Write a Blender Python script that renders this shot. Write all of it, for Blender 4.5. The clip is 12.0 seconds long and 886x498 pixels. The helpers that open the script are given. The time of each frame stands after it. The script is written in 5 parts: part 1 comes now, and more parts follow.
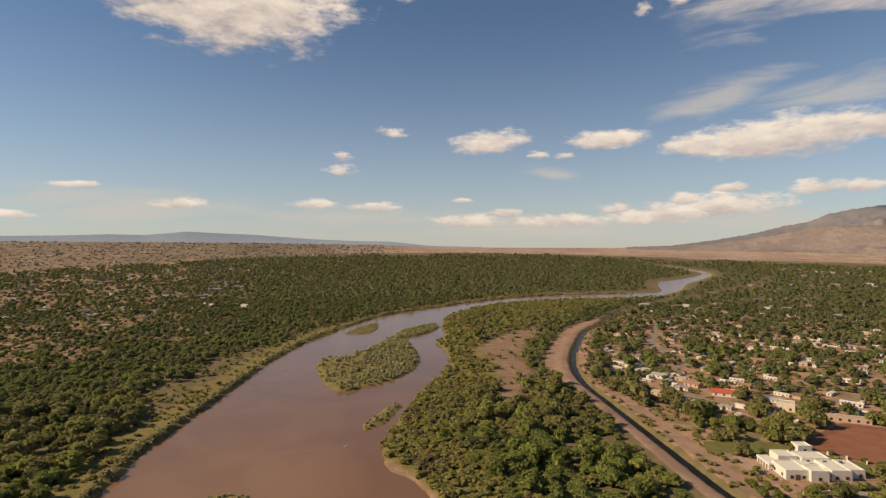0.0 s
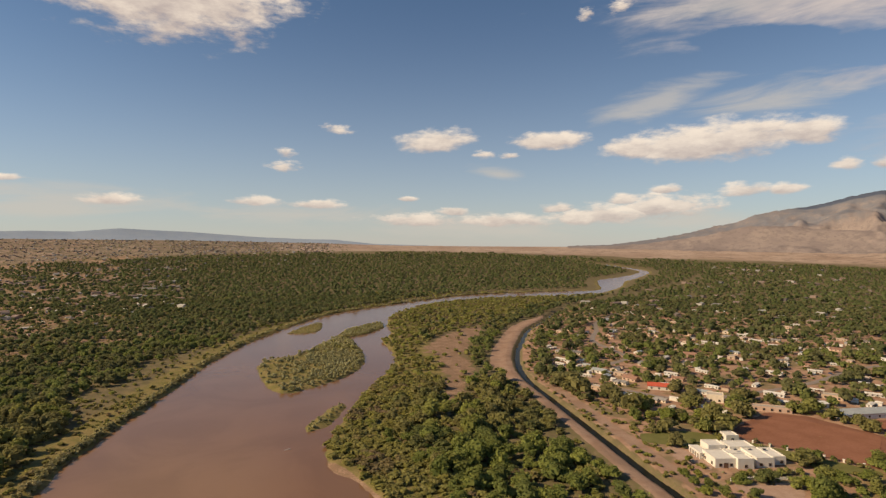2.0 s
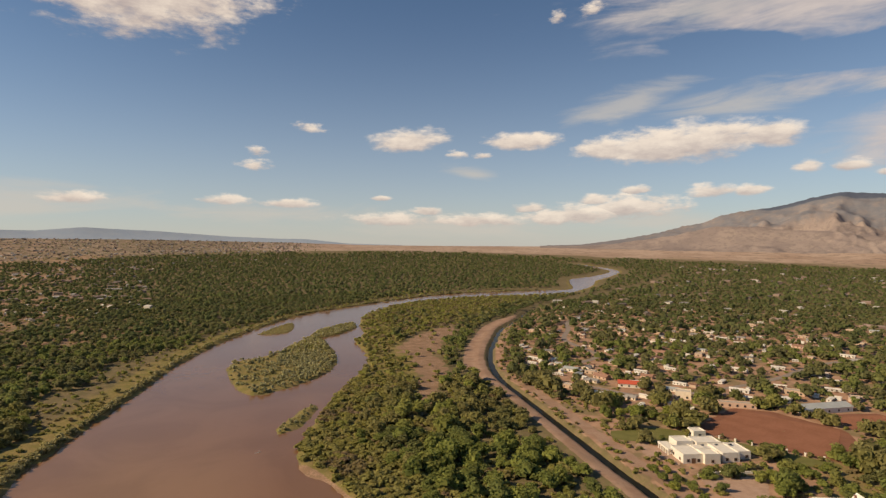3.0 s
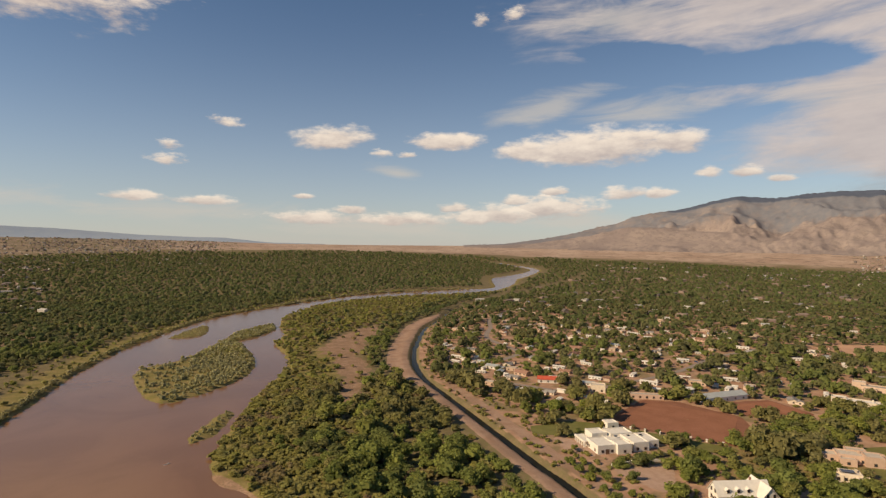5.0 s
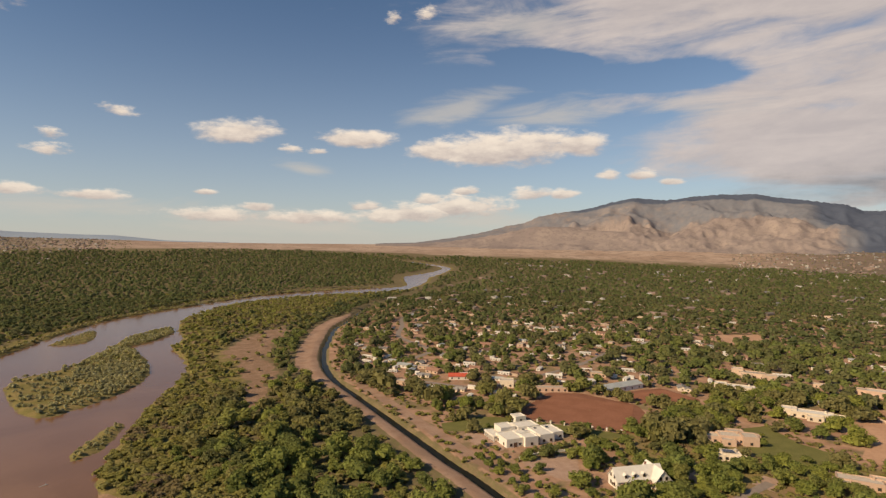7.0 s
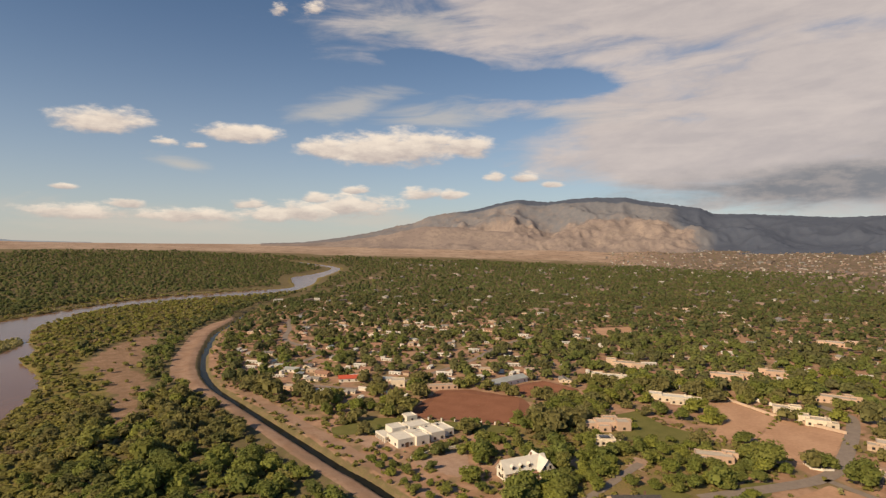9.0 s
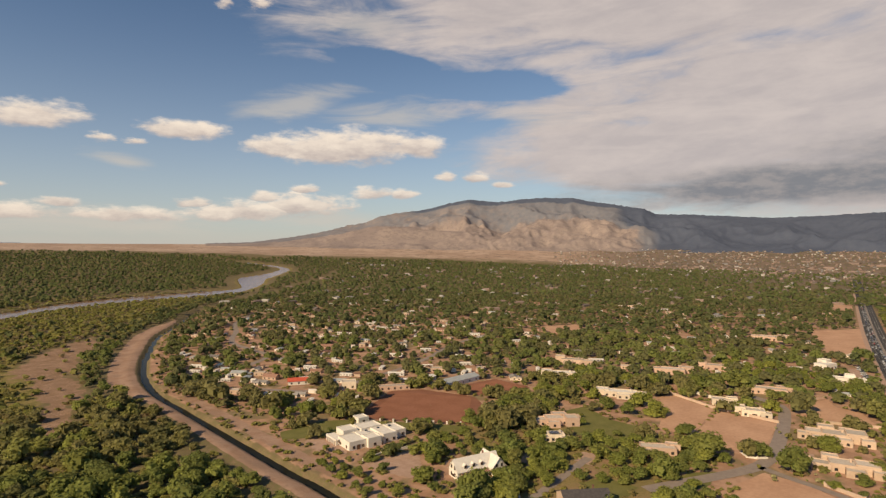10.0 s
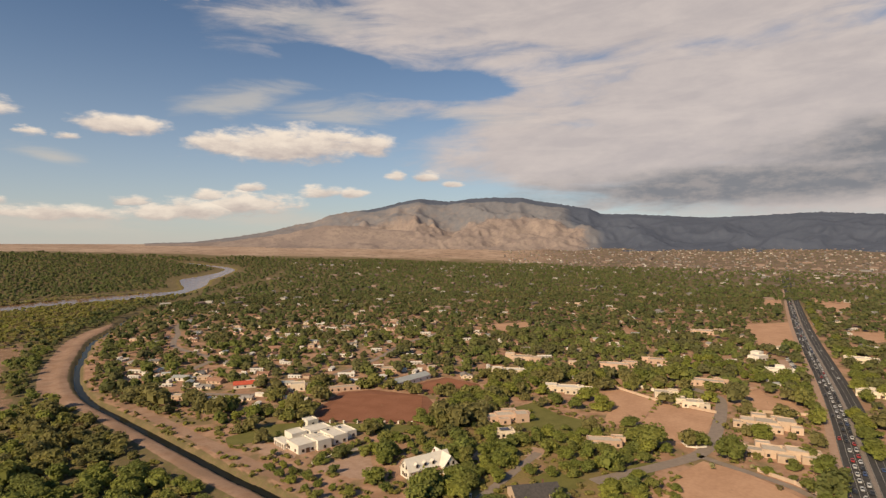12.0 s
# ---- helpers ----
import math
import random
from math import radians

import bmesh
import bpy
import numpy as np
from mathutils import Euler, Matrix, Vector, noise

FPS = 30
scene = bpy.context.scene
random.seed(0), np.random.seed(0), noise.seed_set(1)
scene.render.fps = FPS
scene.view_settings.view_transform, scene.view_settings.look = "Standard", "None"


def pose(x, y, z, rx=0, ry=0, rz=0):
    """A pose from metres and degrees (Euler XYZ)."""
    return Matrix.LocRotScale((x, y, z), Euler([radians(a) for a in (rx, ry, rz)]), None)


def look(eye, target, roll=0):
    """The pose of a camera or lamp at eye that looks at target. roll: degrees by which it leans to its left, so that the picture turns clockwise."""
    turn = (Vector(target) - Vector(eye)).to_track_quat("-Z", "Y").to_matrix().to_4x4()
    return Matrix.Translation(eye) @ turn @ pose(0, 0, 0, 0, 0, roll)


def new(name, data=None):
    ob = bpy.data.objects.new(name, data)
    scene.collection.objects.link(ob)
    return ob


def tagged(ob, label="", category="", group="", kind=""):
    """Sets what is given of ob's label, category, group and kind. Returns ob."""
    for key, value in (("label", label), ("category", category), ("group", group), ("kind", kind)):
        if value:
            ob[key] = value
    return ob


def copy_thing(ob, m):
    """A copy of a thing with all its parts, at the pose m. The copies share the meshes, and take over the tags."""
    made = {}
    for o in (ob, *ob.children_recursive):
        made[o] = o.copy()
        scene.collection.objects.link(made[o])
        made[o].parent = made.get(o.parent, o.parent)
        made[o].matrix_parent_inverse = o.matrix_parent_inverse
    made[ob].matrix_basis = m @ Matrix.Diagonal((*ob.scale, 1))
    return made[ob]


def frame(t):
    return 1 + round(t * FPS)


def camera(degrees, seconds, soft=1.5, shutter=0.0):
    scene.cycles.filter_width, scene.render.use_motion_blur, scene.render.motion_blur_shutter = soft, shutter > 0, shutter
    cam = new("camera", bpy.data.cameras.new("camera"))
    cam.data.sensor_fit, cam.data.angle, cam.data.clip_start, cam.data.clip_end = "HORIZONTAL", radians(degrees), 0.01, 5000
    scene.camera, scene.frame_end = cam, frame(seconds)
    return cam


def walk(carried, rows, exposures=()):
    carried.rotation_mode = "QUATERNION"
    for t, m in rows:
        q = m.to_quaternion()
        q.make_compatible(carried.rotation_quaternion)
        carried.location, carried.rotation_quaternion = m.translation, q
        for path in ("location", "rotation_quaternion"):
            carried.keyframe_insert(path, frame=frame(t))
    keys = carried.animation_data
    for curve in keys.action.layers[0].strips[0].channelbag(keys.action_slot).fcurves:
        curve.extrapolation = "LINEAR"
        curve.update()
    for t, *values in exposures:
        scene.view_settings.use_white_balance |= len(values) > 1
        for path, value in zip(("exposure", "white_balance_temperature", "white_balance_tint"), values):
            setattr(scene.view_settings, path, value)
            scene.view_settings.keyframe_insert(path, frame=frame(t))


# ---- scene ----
cam = camera(76.51, 12.0, soft=1.35)
PATH = [
    (0.0, 0.00, 0.00, 120.00, 90.000, -0.001, 0.000),
    (0.5, 0.09, 0.18, 120.12, 89.923, -0.059, -0.701),
    (1.0, 0.19, 0.36, 120.21, 89.892, -0.093, -2.310),
    (1.5, 0.28, 0.58, 120.24, 89.870, -0.128, -4.022),
    (2.0, 0.37, 0.82, 120.23, 89.840, -0.155, -5.493),
    (2.5, 0.49, 1.12, 120.24, 89.842, -0.178, -6.797),
    (3.0, 0.68, 1.52, 120.27, 89.811, -0.186, -8.203),
    (5.0, 1.70, 3.36, 120.42, 89.763, -0.320, -15.898),
    (5.5, 2.06, 3.88, 120.45, 89.720, -0.304, -18.500),
    (6.0, 2.44, 4.46, 120.46, 89.694, -0.336, -20.498),
    (6.5, 2.88, 5.03, 120.43, 89.672, -0.362, -22.623),
    (7.0, 3.26, 5.62, 120.38, 89.658, -0.349, -24.832),
    (9.0, 4.45, 8.14, 120.19, 89.688, -0.242, -35.972),
    (9.5, 4.75, 8.54, 120.19, 89.683, -0.208, -38.270),
    (10.0, 5.05, 8.89, 120.21, 89.672, -0.121, -40.896),
    (10.5, 5.28, 9.17, 120.23, 89.680, -0.072, -43.125),
    (11.0, 5.41, 9.41, 120.17, 89.665, -0.028, -44.344),
    (11.5, 5.48, 9.59, 120.04, 89.644, 0.019, -45.248),
    (12.0, 5.55, 9.76, 119.87, 89.606, 0.046, -45.954),
]
walk(cam, [(t, pose(x, y, z, rx, ry, rz)) for t, x, y, z, rx, ry, rz in PATH], [(0.0, 0.0, 7700, 10), (12.0, 0.0, 7700, 10)])

# ---------------------------------------------------------------- sun, sky and clouds
SUN_AZ, SUN_EL = -96.0, 33.0          # degrees clockwise from +y, degrees above the horizon
sun = new("sun", bpy.data.lights.new("sun", "SUN"))
sun.data.energy, sun.data.angle, sun.data.color = 5.0, radians(0.6), (1.0, 0.84, 0.64)
sun.matrix_world = look((0, 0, 400), (-100 * math.sin(radians(SUN_AZ)), -100 * math.cos(radians(SUN_AZ)), 400 - 100 * math.tan(radians(SUN_EL))))


class Nodes:
    """Short words for building a node tree."""

    def __init__(self, tree):
        self.tree = tree

    def add(self, kind, **inputs):
        node = self.tree.nodes.new(kind)
        return node

    def link(self, value, socket):
        if isinstance(value, bpy.types.NodeSocket):
            self.tree.links.new(value, socket)
        else:
            socket.default_value = value

    def math(self, op, a, b=None, c=None, clamp=False):
        n = self.tree.nodes.new("ShaderNodeMath")
        n.operation, n.use_clamp = op, clamp
        for i, v in enumerate((a, b, c)):
            if v is not None:
                self.link(v, n.inputs[i])
        return n.outputs[0]

    def mix(self, f, a, b, blend="MIX"):
        n = self.tree.nodes.new("ShaderNodeMix")
        n.data_type, n.blend_type = "RGBA", blend
        self.link(f, n.inputs[0])
        for v, k in ((a, 6), (b, 7)):
            self.link((*v, 1) if isinstance(v, tuple) and len(v) == 3 else v, n.inputs[k])
        return n.outputs[2]

    def noise(self, vector, scale, detail=4.0, rough=0.55, warp=0.0):
        n = self.tree.nodes.new("ShaderNodeTexNoise")
        self.link(vector, n.inputs["Vector"])
        n.inputs["Scale"].default_value, n.inputs["Detail"].default_value = scale, detail
        n.inputs["Roughness"].default_value, n.inputs["Distortion"].default_value = rough, warp
        return n.outputs["Fac"]

    def step(self, v, lo, hi):
        n = self.tree.nodes.new("ShaderNodeMapRange")
        n.interpolation_type = "SMOOTHSTEP"
        self.link(v, n.inputs[0])
        n.inputs[1].default_value, n.inputs[2].default_value = lo, hi
        return n.outputs[0]

    def xyz(self, x, y, z=0.0):
        n = self.tree.nodes.new("ShaderNodeCombineXYZ")
        for i, v in enumerate((x, y, z)):
            self.link(v, n.inputs[i])
        return n.outputs[0]


world = bpy.data.worlds.new("evening_sky")
scene.world = world
world.use_nodes = True
world.node_tree.nodes.clear()
W = Nodes(world.node_tree)
coord = W.add("ShaderNodeTexCoord").outputs["Generated"]
split = W.add("ShaderNodeSeparateXYZ")
W.link(coord, split.inputs[0])
AZ = W.math("MULTIPLY", W.math("ARCTAN2", split.outputs[0], split.outputs[1]), 57.29578)
EL = W.math("MULTIPLY", W.math("ARCSINE", split.outputs[2]), 57.29578)
DOME = W.xyz(AZ, EL)
sky = W.add("ShaderNodeTexSky")
sky.sky_type, sky.sun_disc = "NISHITA", False
sky.sun_elevation, sky.sun_rotation = radians(SUN_EL), radians(SUN_AZ)
sky.altitude, sky.air_density, sky.dust_density, sky.ozone_density = 1500, 1.0, 0.6, 1.5
SKY_GAIN = 0.094
clear = W.mix(1.0, sky.outputs[0], (SKY_GAIN * 0.66, SKY_GAIN * 0.95, SKY_GAIN * 1.15), "MULTIPLY")
clear = W.mix(W.step(EL, 4.0, 23.0), clear, W.mix(1.0, clear, (0.72, 0.83, 0.90), "MULTIPLY"))
# thin dust over the horizon
haze = W.math("POWER", 2.718, W.math("MULTIPLY", W.math("ABSOLUTE", EL), -0.11))
clear = W.mix(W.math("MULTIPLY", haze, 0.84), clear, (0.50, 0.49, 0.515))


def blobs(rows, warp_scale, warp_size):
    """The largest of several soft ellipses on the dome, flat underneath: rows of azimuth, elevation, half width, half height, lean."""
    wv = W.xyz(W.math("MULTIPLY", AZ, warp_scale), W.math("MULTIPLY", EL, warp_scale * 2.7))
    n1 = W.math("MULTIPLY", W.math("SUBTRACT", W.noise(wv, 1.0, 5.0, 0.6), 0.5), warp_size)
    best, height = None, None
    for a, e, ra, re, lean in rows:
        local = W.add("ShaderNodeMapping")
        local.vector_type = "TEXTURE"
        W.link(DOME, local.inputs[0])
        local.inputs[1].default_value, local.inputs[2].default_value, local.inputs[3].default_value = (a, e, 0), (0, 0, math.atan(lean)), (ra, re, 1)
        size = W.add("ShaderNodeVectorMath")
        size.operation = "LENGTH"
        W.link(local.outputs[0], size.inputs[0])
        axes = W.add("ShaderNodeSeparateXYZ")
        W.link(local.outputs[0], axes.inputs[0])
        v = W.math("MULTIPLY_ADD", W.math("MINIMUM", axes.outputs[1], 0.0), 0.38, W.math("SUBTRACT", 1.0, size.outputs["Value"]))
        if best is None:
            best, height = v, axes.outputs[1]
        else:
            m = W.add("ShaderNodeMix")
            W.link(W.math("GREATER_THAN", v, best), m.inputs[0]), W.link(height, m.inputs[2]), W.link(axes.outputs[1], m.inputs[3])
            height = m.outputs[0]
            best = W.math("MAXIMUM", v, best)
    return best, n1, height


CUMULUS_HIGH = [(-20.5, 22.3, 16.5, 7.6, 0.03), (-28.5, 23.0, 10.0, 5.2, 0.0), (-4.4, 25.2, 5.2, 2.6, 0.0), (4.9, 10.5, 5.4, 1.9, 0.08), (16.4, 10.4, 5.2, 1.5, 0.0),
                (30.8, 9.5, 12.0, 2.9, 0.05),
                (38.5, 9.9, 4.0, 1.9, 0.0), (24.5, 9.4, 4.0, 1.9, 0.0)]
CUMULUS_LOW = [(6.5, 3.6, 2.2, 0.8, 0.0), (17.0, 3.9, 2.6, 0.9, 0.0), (23.5, 4.6, 2.4, 1.0, 0.0), (-13, 4.4, 3.6, 0.8, 0.0), (-7, 4.2, 4.0, 0.85, 0.0), (2, 4.9, 1.6, 0.45, 0.0), (3.0, 2.7, 6.5, 1.15, 0.0), (12, 2.7, 8.0, 1.1, 0.02),
               (21, 3.1, 8.5, 1.7, 0.06), (27, 3.9, 6.5, 2.0, 0.0), (27.2, 5.5, 1.9, 0.8, 0.0), (33.8, 5.2, 3.4, 1.1, 0.0), (36.8, 5.1, 2.2, 0.9, 0.0),
               (41.2, 6.9, 1.7, 0.95, 0.0), (44.3, 6.8, 2.2, 0.9, -0.1), (46.9, 6.1, 1.7, 0.55, -0.05), (-25, 4.1, 3.6, 0.9, 0.0), (-33.4, 5.5, 3.4, 0.45, 0.05), (-38, 2.8, 2.6, 0.6, 0.0)]
CUMULUS_SMALL = [(-10.4, 7.8, 2.4, 0.9, 0.0), (-10.1, 9.1, 1.4, 0.9, 0.0), (-5.2, 11.6, 2.2, 0.8, -0.15), (19.7, 21.8, 1.2, 1.0, 0.4), (23.0, 22.3, 1.9, 1.1, 0.3), (9.6, 9.3, 1.6, 0.7, 0.0), (12.2, 9.2, 1.5, 0.5, 0.0)]
DECK = [(74, 24, 50, 11.0, 0.06), (78, 12, 36, 8.0, -0.06), (96, 6, 48, 7.0, 0.0), (63, 8.5, 22, 5.5, 0.0)]
DARK = [(75, 5.2, 30, 3.2, 0.03), (86, 8.0, 19, 3.6, 0.08)]
WISPS = [(27, 13.6, 7.5, 2.0, 0.22), (35, 13.0, 9, 2.2, 0.0), (11.3, 7.4, 3.6, 0.9, -0.12), (-37, 21.5, 7, 1.7, 0.0), (33, 21, 9, 2.4, 0.0),
         (-30, 3.2, 8, 1.6, 0.0), (10, 2.0, 18, 2.0, 0.0), (52, 12.5, 9, 2.5, -0.05), (-29, 4.0, 11, 1.9, 0.0), (-8, 3.2, 12, 1.3, 0.0), (32, 2.4, 14, 1.6, 0.0)]

fine = W.xyz(W.math("MULTIPLY", AZ, 0.36), W.math("MULTIPLY", EL, 0.85))
curl = W.noise(fine, 1.0, 7.0, 0.62)
streak = W.noise(W.xyz(W.math("ADD", W.math("MULTIPLY", AZ, 0.10), W.math("MULTIPLY", EL, -0.12)), W.math("MULTIPLY", EL, 0.45)), 1.0, 6.0, 0.6, 0.6)

col = clear
# high thin sheets
b, n1, h = blobs(WISPS, 0.12, 1.5)
a = W.math("MULTIPLY", W.step(W.math("ADD", b, W.math("MULTIPLY", W.math("SUBTRACT", streak, 0.52), 2.4)), -0.1, 0.9), 0.62)
col = W.mix(a, col, (0.56, 0.55, 0.55))
b, n1, h = blobs(DECK, 0.09, 0.8)
gap, n2, h2 = blobs([(45.0, 15.6, 11.0, 2.0, -0.04), (35.0, 17.6, 7.0, 1.8, -0.12)], 0.15, 0.8)      # blue shows through below the sheet's edge
gap = W.math("MULTIPLY", W.step(W.math("ADD", gap, n2), 0.0, 0.7), 0.9)
a = W.math("MULTIPLY", W.step(W.math("SUBTRACT", W.math("ADD", W.math("ADD", b, n1), W.math("MULTIPLY", W.math("SUBTRACT", streak, 0.5), 0.7)), gap), -0.08, 0.40), 0.95)
tone = W.mix(W.step(W.math("ADD", W.math("MULTIPLY", streak, 0.7), W.math("MULTIPLY", curl, 0.3)), 0.3, 0.72), (0.47, 0.45, 0.50), (0.60, 0.565, 0.60))
col = W.mix(a, col, tone)
b, n1, h = blobs(DARK, 0.12, 0.8)
a = W.math("MULTIPLY", W.step(W.math("ADD", b, W.math("ADD", n1, W.math("MULTIPLY", W.math("SUBTRACT", streak, 0.5), 0.8))), 0.0, 0.8), 0.9)
col = W.mix(a, col, W.mix(W.step(curl, 0.4, 0.65), (0.175, 0.205, 0.265), (0.29, 0.295, 0.34)))
# heaped clouds, light above and grey below
for rows, warp, amount, soft in ((CUMULUS_HIGH, 0.26, 0.95, 0.44), (CUMULUS_LOW, 0.45, 1.2, 0.5), (CUMULUS_SMALL, 1.0, 1.5, 0.8)):
    b, n1, h = blobs(rows, warp, amount)
    body = W.math("ADD", W.math("ADD", b, n1), W.math("MULTIPLY", W.math("SUBTRACT", curl, 0.5), 0.75))
    a = W.step(body, 0.16, 0.16 + soft)
    lit = W.step(W.math("ADD", W.math("MULTIPLY", h, 0.85), W.math("MULTIPLY", W.math("SUBTRACT", curl, 0.5), 1.9)), -0.75, 0.70)
    col = W.mix(W.math("MULTIPLY", a, W.math("SUBTRACT", 0.97, W.math("MULTIPLY", haze, 0.15))), col, W.mix(lit, (0.47, 0.42, 0.44), (0.90, 0.83, 0.78)))
bg = W.add("ShaderNodeBackground")
W.link(col, bg.inputs[0])
bg.inputs[1].default_value = 1.0
W.tree.links.new(bg.outputs[0], W.add("ShaderNodeOutputWorld").inputs[0])

# ---------------------------------------------------------------- materials
def material(name, rough=0.9, metal=0.0, spec=0.2):
    m = bpy.data.materials.new(name)
    m.use_nodes = True
    b = m.node_tree.nodes["Principled BSDF"]
    b.inputs["Roughness"].default_value, b.inputs["Metallic"].default_value = rough, metal
    b.inputs["Specular IOR Level"].default_value = spec
    return m, Nodes(m.node_tree), b


def bump(N, bsdf, height, strength, distance):
    n = N.add("ShaderNodeBump")
    n.inputs["Strength"].default_value, n.inputs["Distance"].default_value = strength, distance
    N.link(height, n.inputs["Height"])
    N.link(n.outputs[0], bsdf.inputs["Normal"])


def place(N):
    return N.add("ShaderNodeNewGeometry").outputs["Position"]


def plain(name, a, b, scale=0.6, rough=0.85, metal=0.0, relief=0.1, varied=0.0, spec=0.2):
    """Two tones of one surface, mottled at two scales, with a little relief and, per object, a change of tone."""
    m, N, s = material(name, rough, metal, spec)
    p = place(N)
    f = N.step(N.math("ADD", N.math("MULTIPLY", N.noise(p, scale, 5), 0.6), N.math("MULTIPLY", N.noise(p, scale * 9, 3), 0.4)), 0.33, 0.67)
    c = N.mix(f, a, b)
    if varied:
        r = N.add("ShaderNodeObjectInfo").outputs["Random"]
        v = N.math("ADD", 1.0 - varied, N.math("MULTIPLY", r, 2 * varied))
        c = N.mix(1.0, c, N.xyz(v, v, v), "MULTIPLY")
    N.link(c, s.inputs["Base Color"])
    if relief:
        bump(N, s, N.noise(p, scale * 9, 3), 0.5, relief)
    return m


def foliage(name, tones, low=0.6, span=0.8, skyward=0.4):
    """Leaves: the tone follows each plant's own tint and each clump's own chance."""
    m, N, s = material(name, 0.85, 0.0, 0.04)
    at = N.add("ShaderNodeAttribute")
    at.attribute_name = "tint"
    r = N.add("ShaderNodeObjectInfo").outputs["Random"]
    isle = N.add("ShaderNodeNewGeometry").outputs["Random Per Island"]
    v = N.math("FRACT", N.math("ADD", at.outputs["Fac"], r))
    ramp = N.add("ShaderNodeValToRGB")
    el = ramp.color_ramp.elements
    while len(el) < len(tones):
        el.new(0.5)
    for i, t in enumerate(tones):
        el[i].position, el[i].color = i / (len(tones) - 1), (*t, 1)
    N.link(v, ramp.inputs[0])
    w = N.math("ADD", low, N.math("MULTIPLY", isle, span))
    c = N.mix(1.0, ramp.outputs[0], N.xyz(w, w, w), "MULTIPLY")
    big = N.noise(place(N), 0.35, 3)
    c = N.mix(N.math("MULTIPLY", N.step(big, 0.45, 0.7), 0.35), c, (0.19, 0.17, 0.055))
    N.link(c, s.inputs["Base Color"])
    # leaves within a clump lie every way, most of them towards the sky
    lie = N.add("ShaderNodeVectorMath")
    lie.operation = "MULTIPLY_ADD"
    N.link(N.add("ShaderNodeNewGeometry").outputs["Normal"], lie.inputs[0])
    lie.inputs[1].default_value, lie.inputs[2].default_value = (1 - skyward,) * 3, (0, 0, skyward)
    unit = N.add("ShaderNodeVectorMath")
    unit.operation = "NORMALIZE"
    N.link(lie.outputs[0], unit.inputs[0])
    N.link(unit.outputs[0], s.inputs["Normal"])
    t = N.add("ShaderNodeBsdfTranslucent")
    N.link(c, t.inputs[0])
    mixer = N.add("ShaderNodeMixShader")
    mixer.inputs[0].default_value = 0.48
    out = m.node_tree.nodes["Material Output"]
    N.tree.links.new(s.outputs[0], mixer.inputs[1])
    N.tree.links.new(t.outputs[0], mixer.inputs[2])
    N.tree.links.new(mixer.outputs[0], out.inputs[0])
    return m


LEAF = foliage("cottonwood_leaves", [(0.170, 0.190, 0.068), (0.210, 0.240, 0.072), (0.275, 0.295, 0.080), (0.26, 0.235, 0.092), (0.235, 0.215, 0.095), (0.170, 0.190, 0.068)], 0.65, 0.7)
LEAF_GARDEN = foliage("garden_tree_leaves", [(0.195, 0.225, 0.064), (0.25, 0.275, 0.070), (0.315, 0.325, 0.080), (0.24, 0.255, 0.080), (0.195, 0.225, 0.064)], 0.7, 0.6)
LEAF_FAR = foliage("far_cottonwood_leaves", [(0.135, 0.160, 0.068), (0.16, 0.192, 0.073), (0.23, 0.262, 0.080), (0.20, 0.192, 0.092), (0.135, 0.160, 0.068)], 0.8, 0.4, 0.45)
SHRUB = foliage("willow_and_olive_leaves", [(0.32, 0.30, 0.088), (0.34, 0.305, 0.12), (0.27, 0.28, 0.072), (0.30, 0.215, 0.135), (0.32, 0.30, 0.088)], 0.7, 0.6, 0.6)
SILVER = foliage("silver_green_leaves", [(0.38, 0.36, 0.18), (0.46, 0.43, 0.25), (0.34, 0.32, 0.12), (0.49, 0.44, 0.24), (0.38, 0.36, 0.18)], 0.65, 0.7, 0.5)
SHRUB_PALE = foliage("pale_willow_leaves", [(0.33, 0.30, 0.13), (0.41, 0.365, 0.20), (0.28, 0.27, 0.10), (0.45, 0.385, 0.21), (0.33, 0.30, 0.13)])
BARK = plain("bark", (0.10, 0.075, 0.055), (0.17, 0.135, 0.10), 3.0, 0.95, 0, 0.05)

# ground: bare soil, dry grass, green grass and pale sand, by the land's own cover
GROUND, N, s = material("valley_soil", 0.97, 0.0, 0.1)
p = place(N)
n_big, n_mid, n_fine = N.noise(p, 0.012, 6, 0.6), N.noise(p, 0.09, 6, 0.6), N.noise(p, 0.8, 5, 0.65)
covers = {}
for key in ("dirt", "grass", "sand", "desert", "town"):
    at = N.add("ShaderNodeAttribute")
    at.attribute_name = key
    covers[key] = at.outputs["Fac"]
base = N.mix(N.step(n_mid, 0.38, 0.62), (0.145, 0.108, 0.062), (0.215, 0.15, 0.09))
base = N.mix(N.math("MULTIPLY", N.step(n_fine, 0.44, 0.58), 0.75), base, (0.135, 0.13, 0.052))
town = N.mix(N.step(n_mid, 0.42, 0.62), (0.34, 0.20, 0.13), (0.44, 0.27, 0.18))
town = N.mix(N.math("MULTIPLY", N.step(N.noise(p, 0.035, 4), 0.5, 0.62), 0.65), town, (0.15, 0.14, 0.065))
base = N.mix(covers["town"], base, town)
grass = N.mix(N.step(n_mid, 0.4, 0.6), (0.185, 0.155, 0.052), (0.25, 0.185, 0.078))
grass = N.mix(N.math("MULTIPLY", N.step(n_fine, 0.48, 0.6), 0.5), grass, (0.115, 0.112, 0.036))
base = N.mix(N.step(N.math("ADD", covers["grass"], N.math("MULTIPLY", N.math("SUBTRACT", n_mid, 0.5), 0.7)), 0.35, 0.6), base, grass)
dirt = N.mix(N.step(n_mid, 0.35, 0.65), (0.30, 0.185, 0.125), (0.39, 0.26, 0.19))
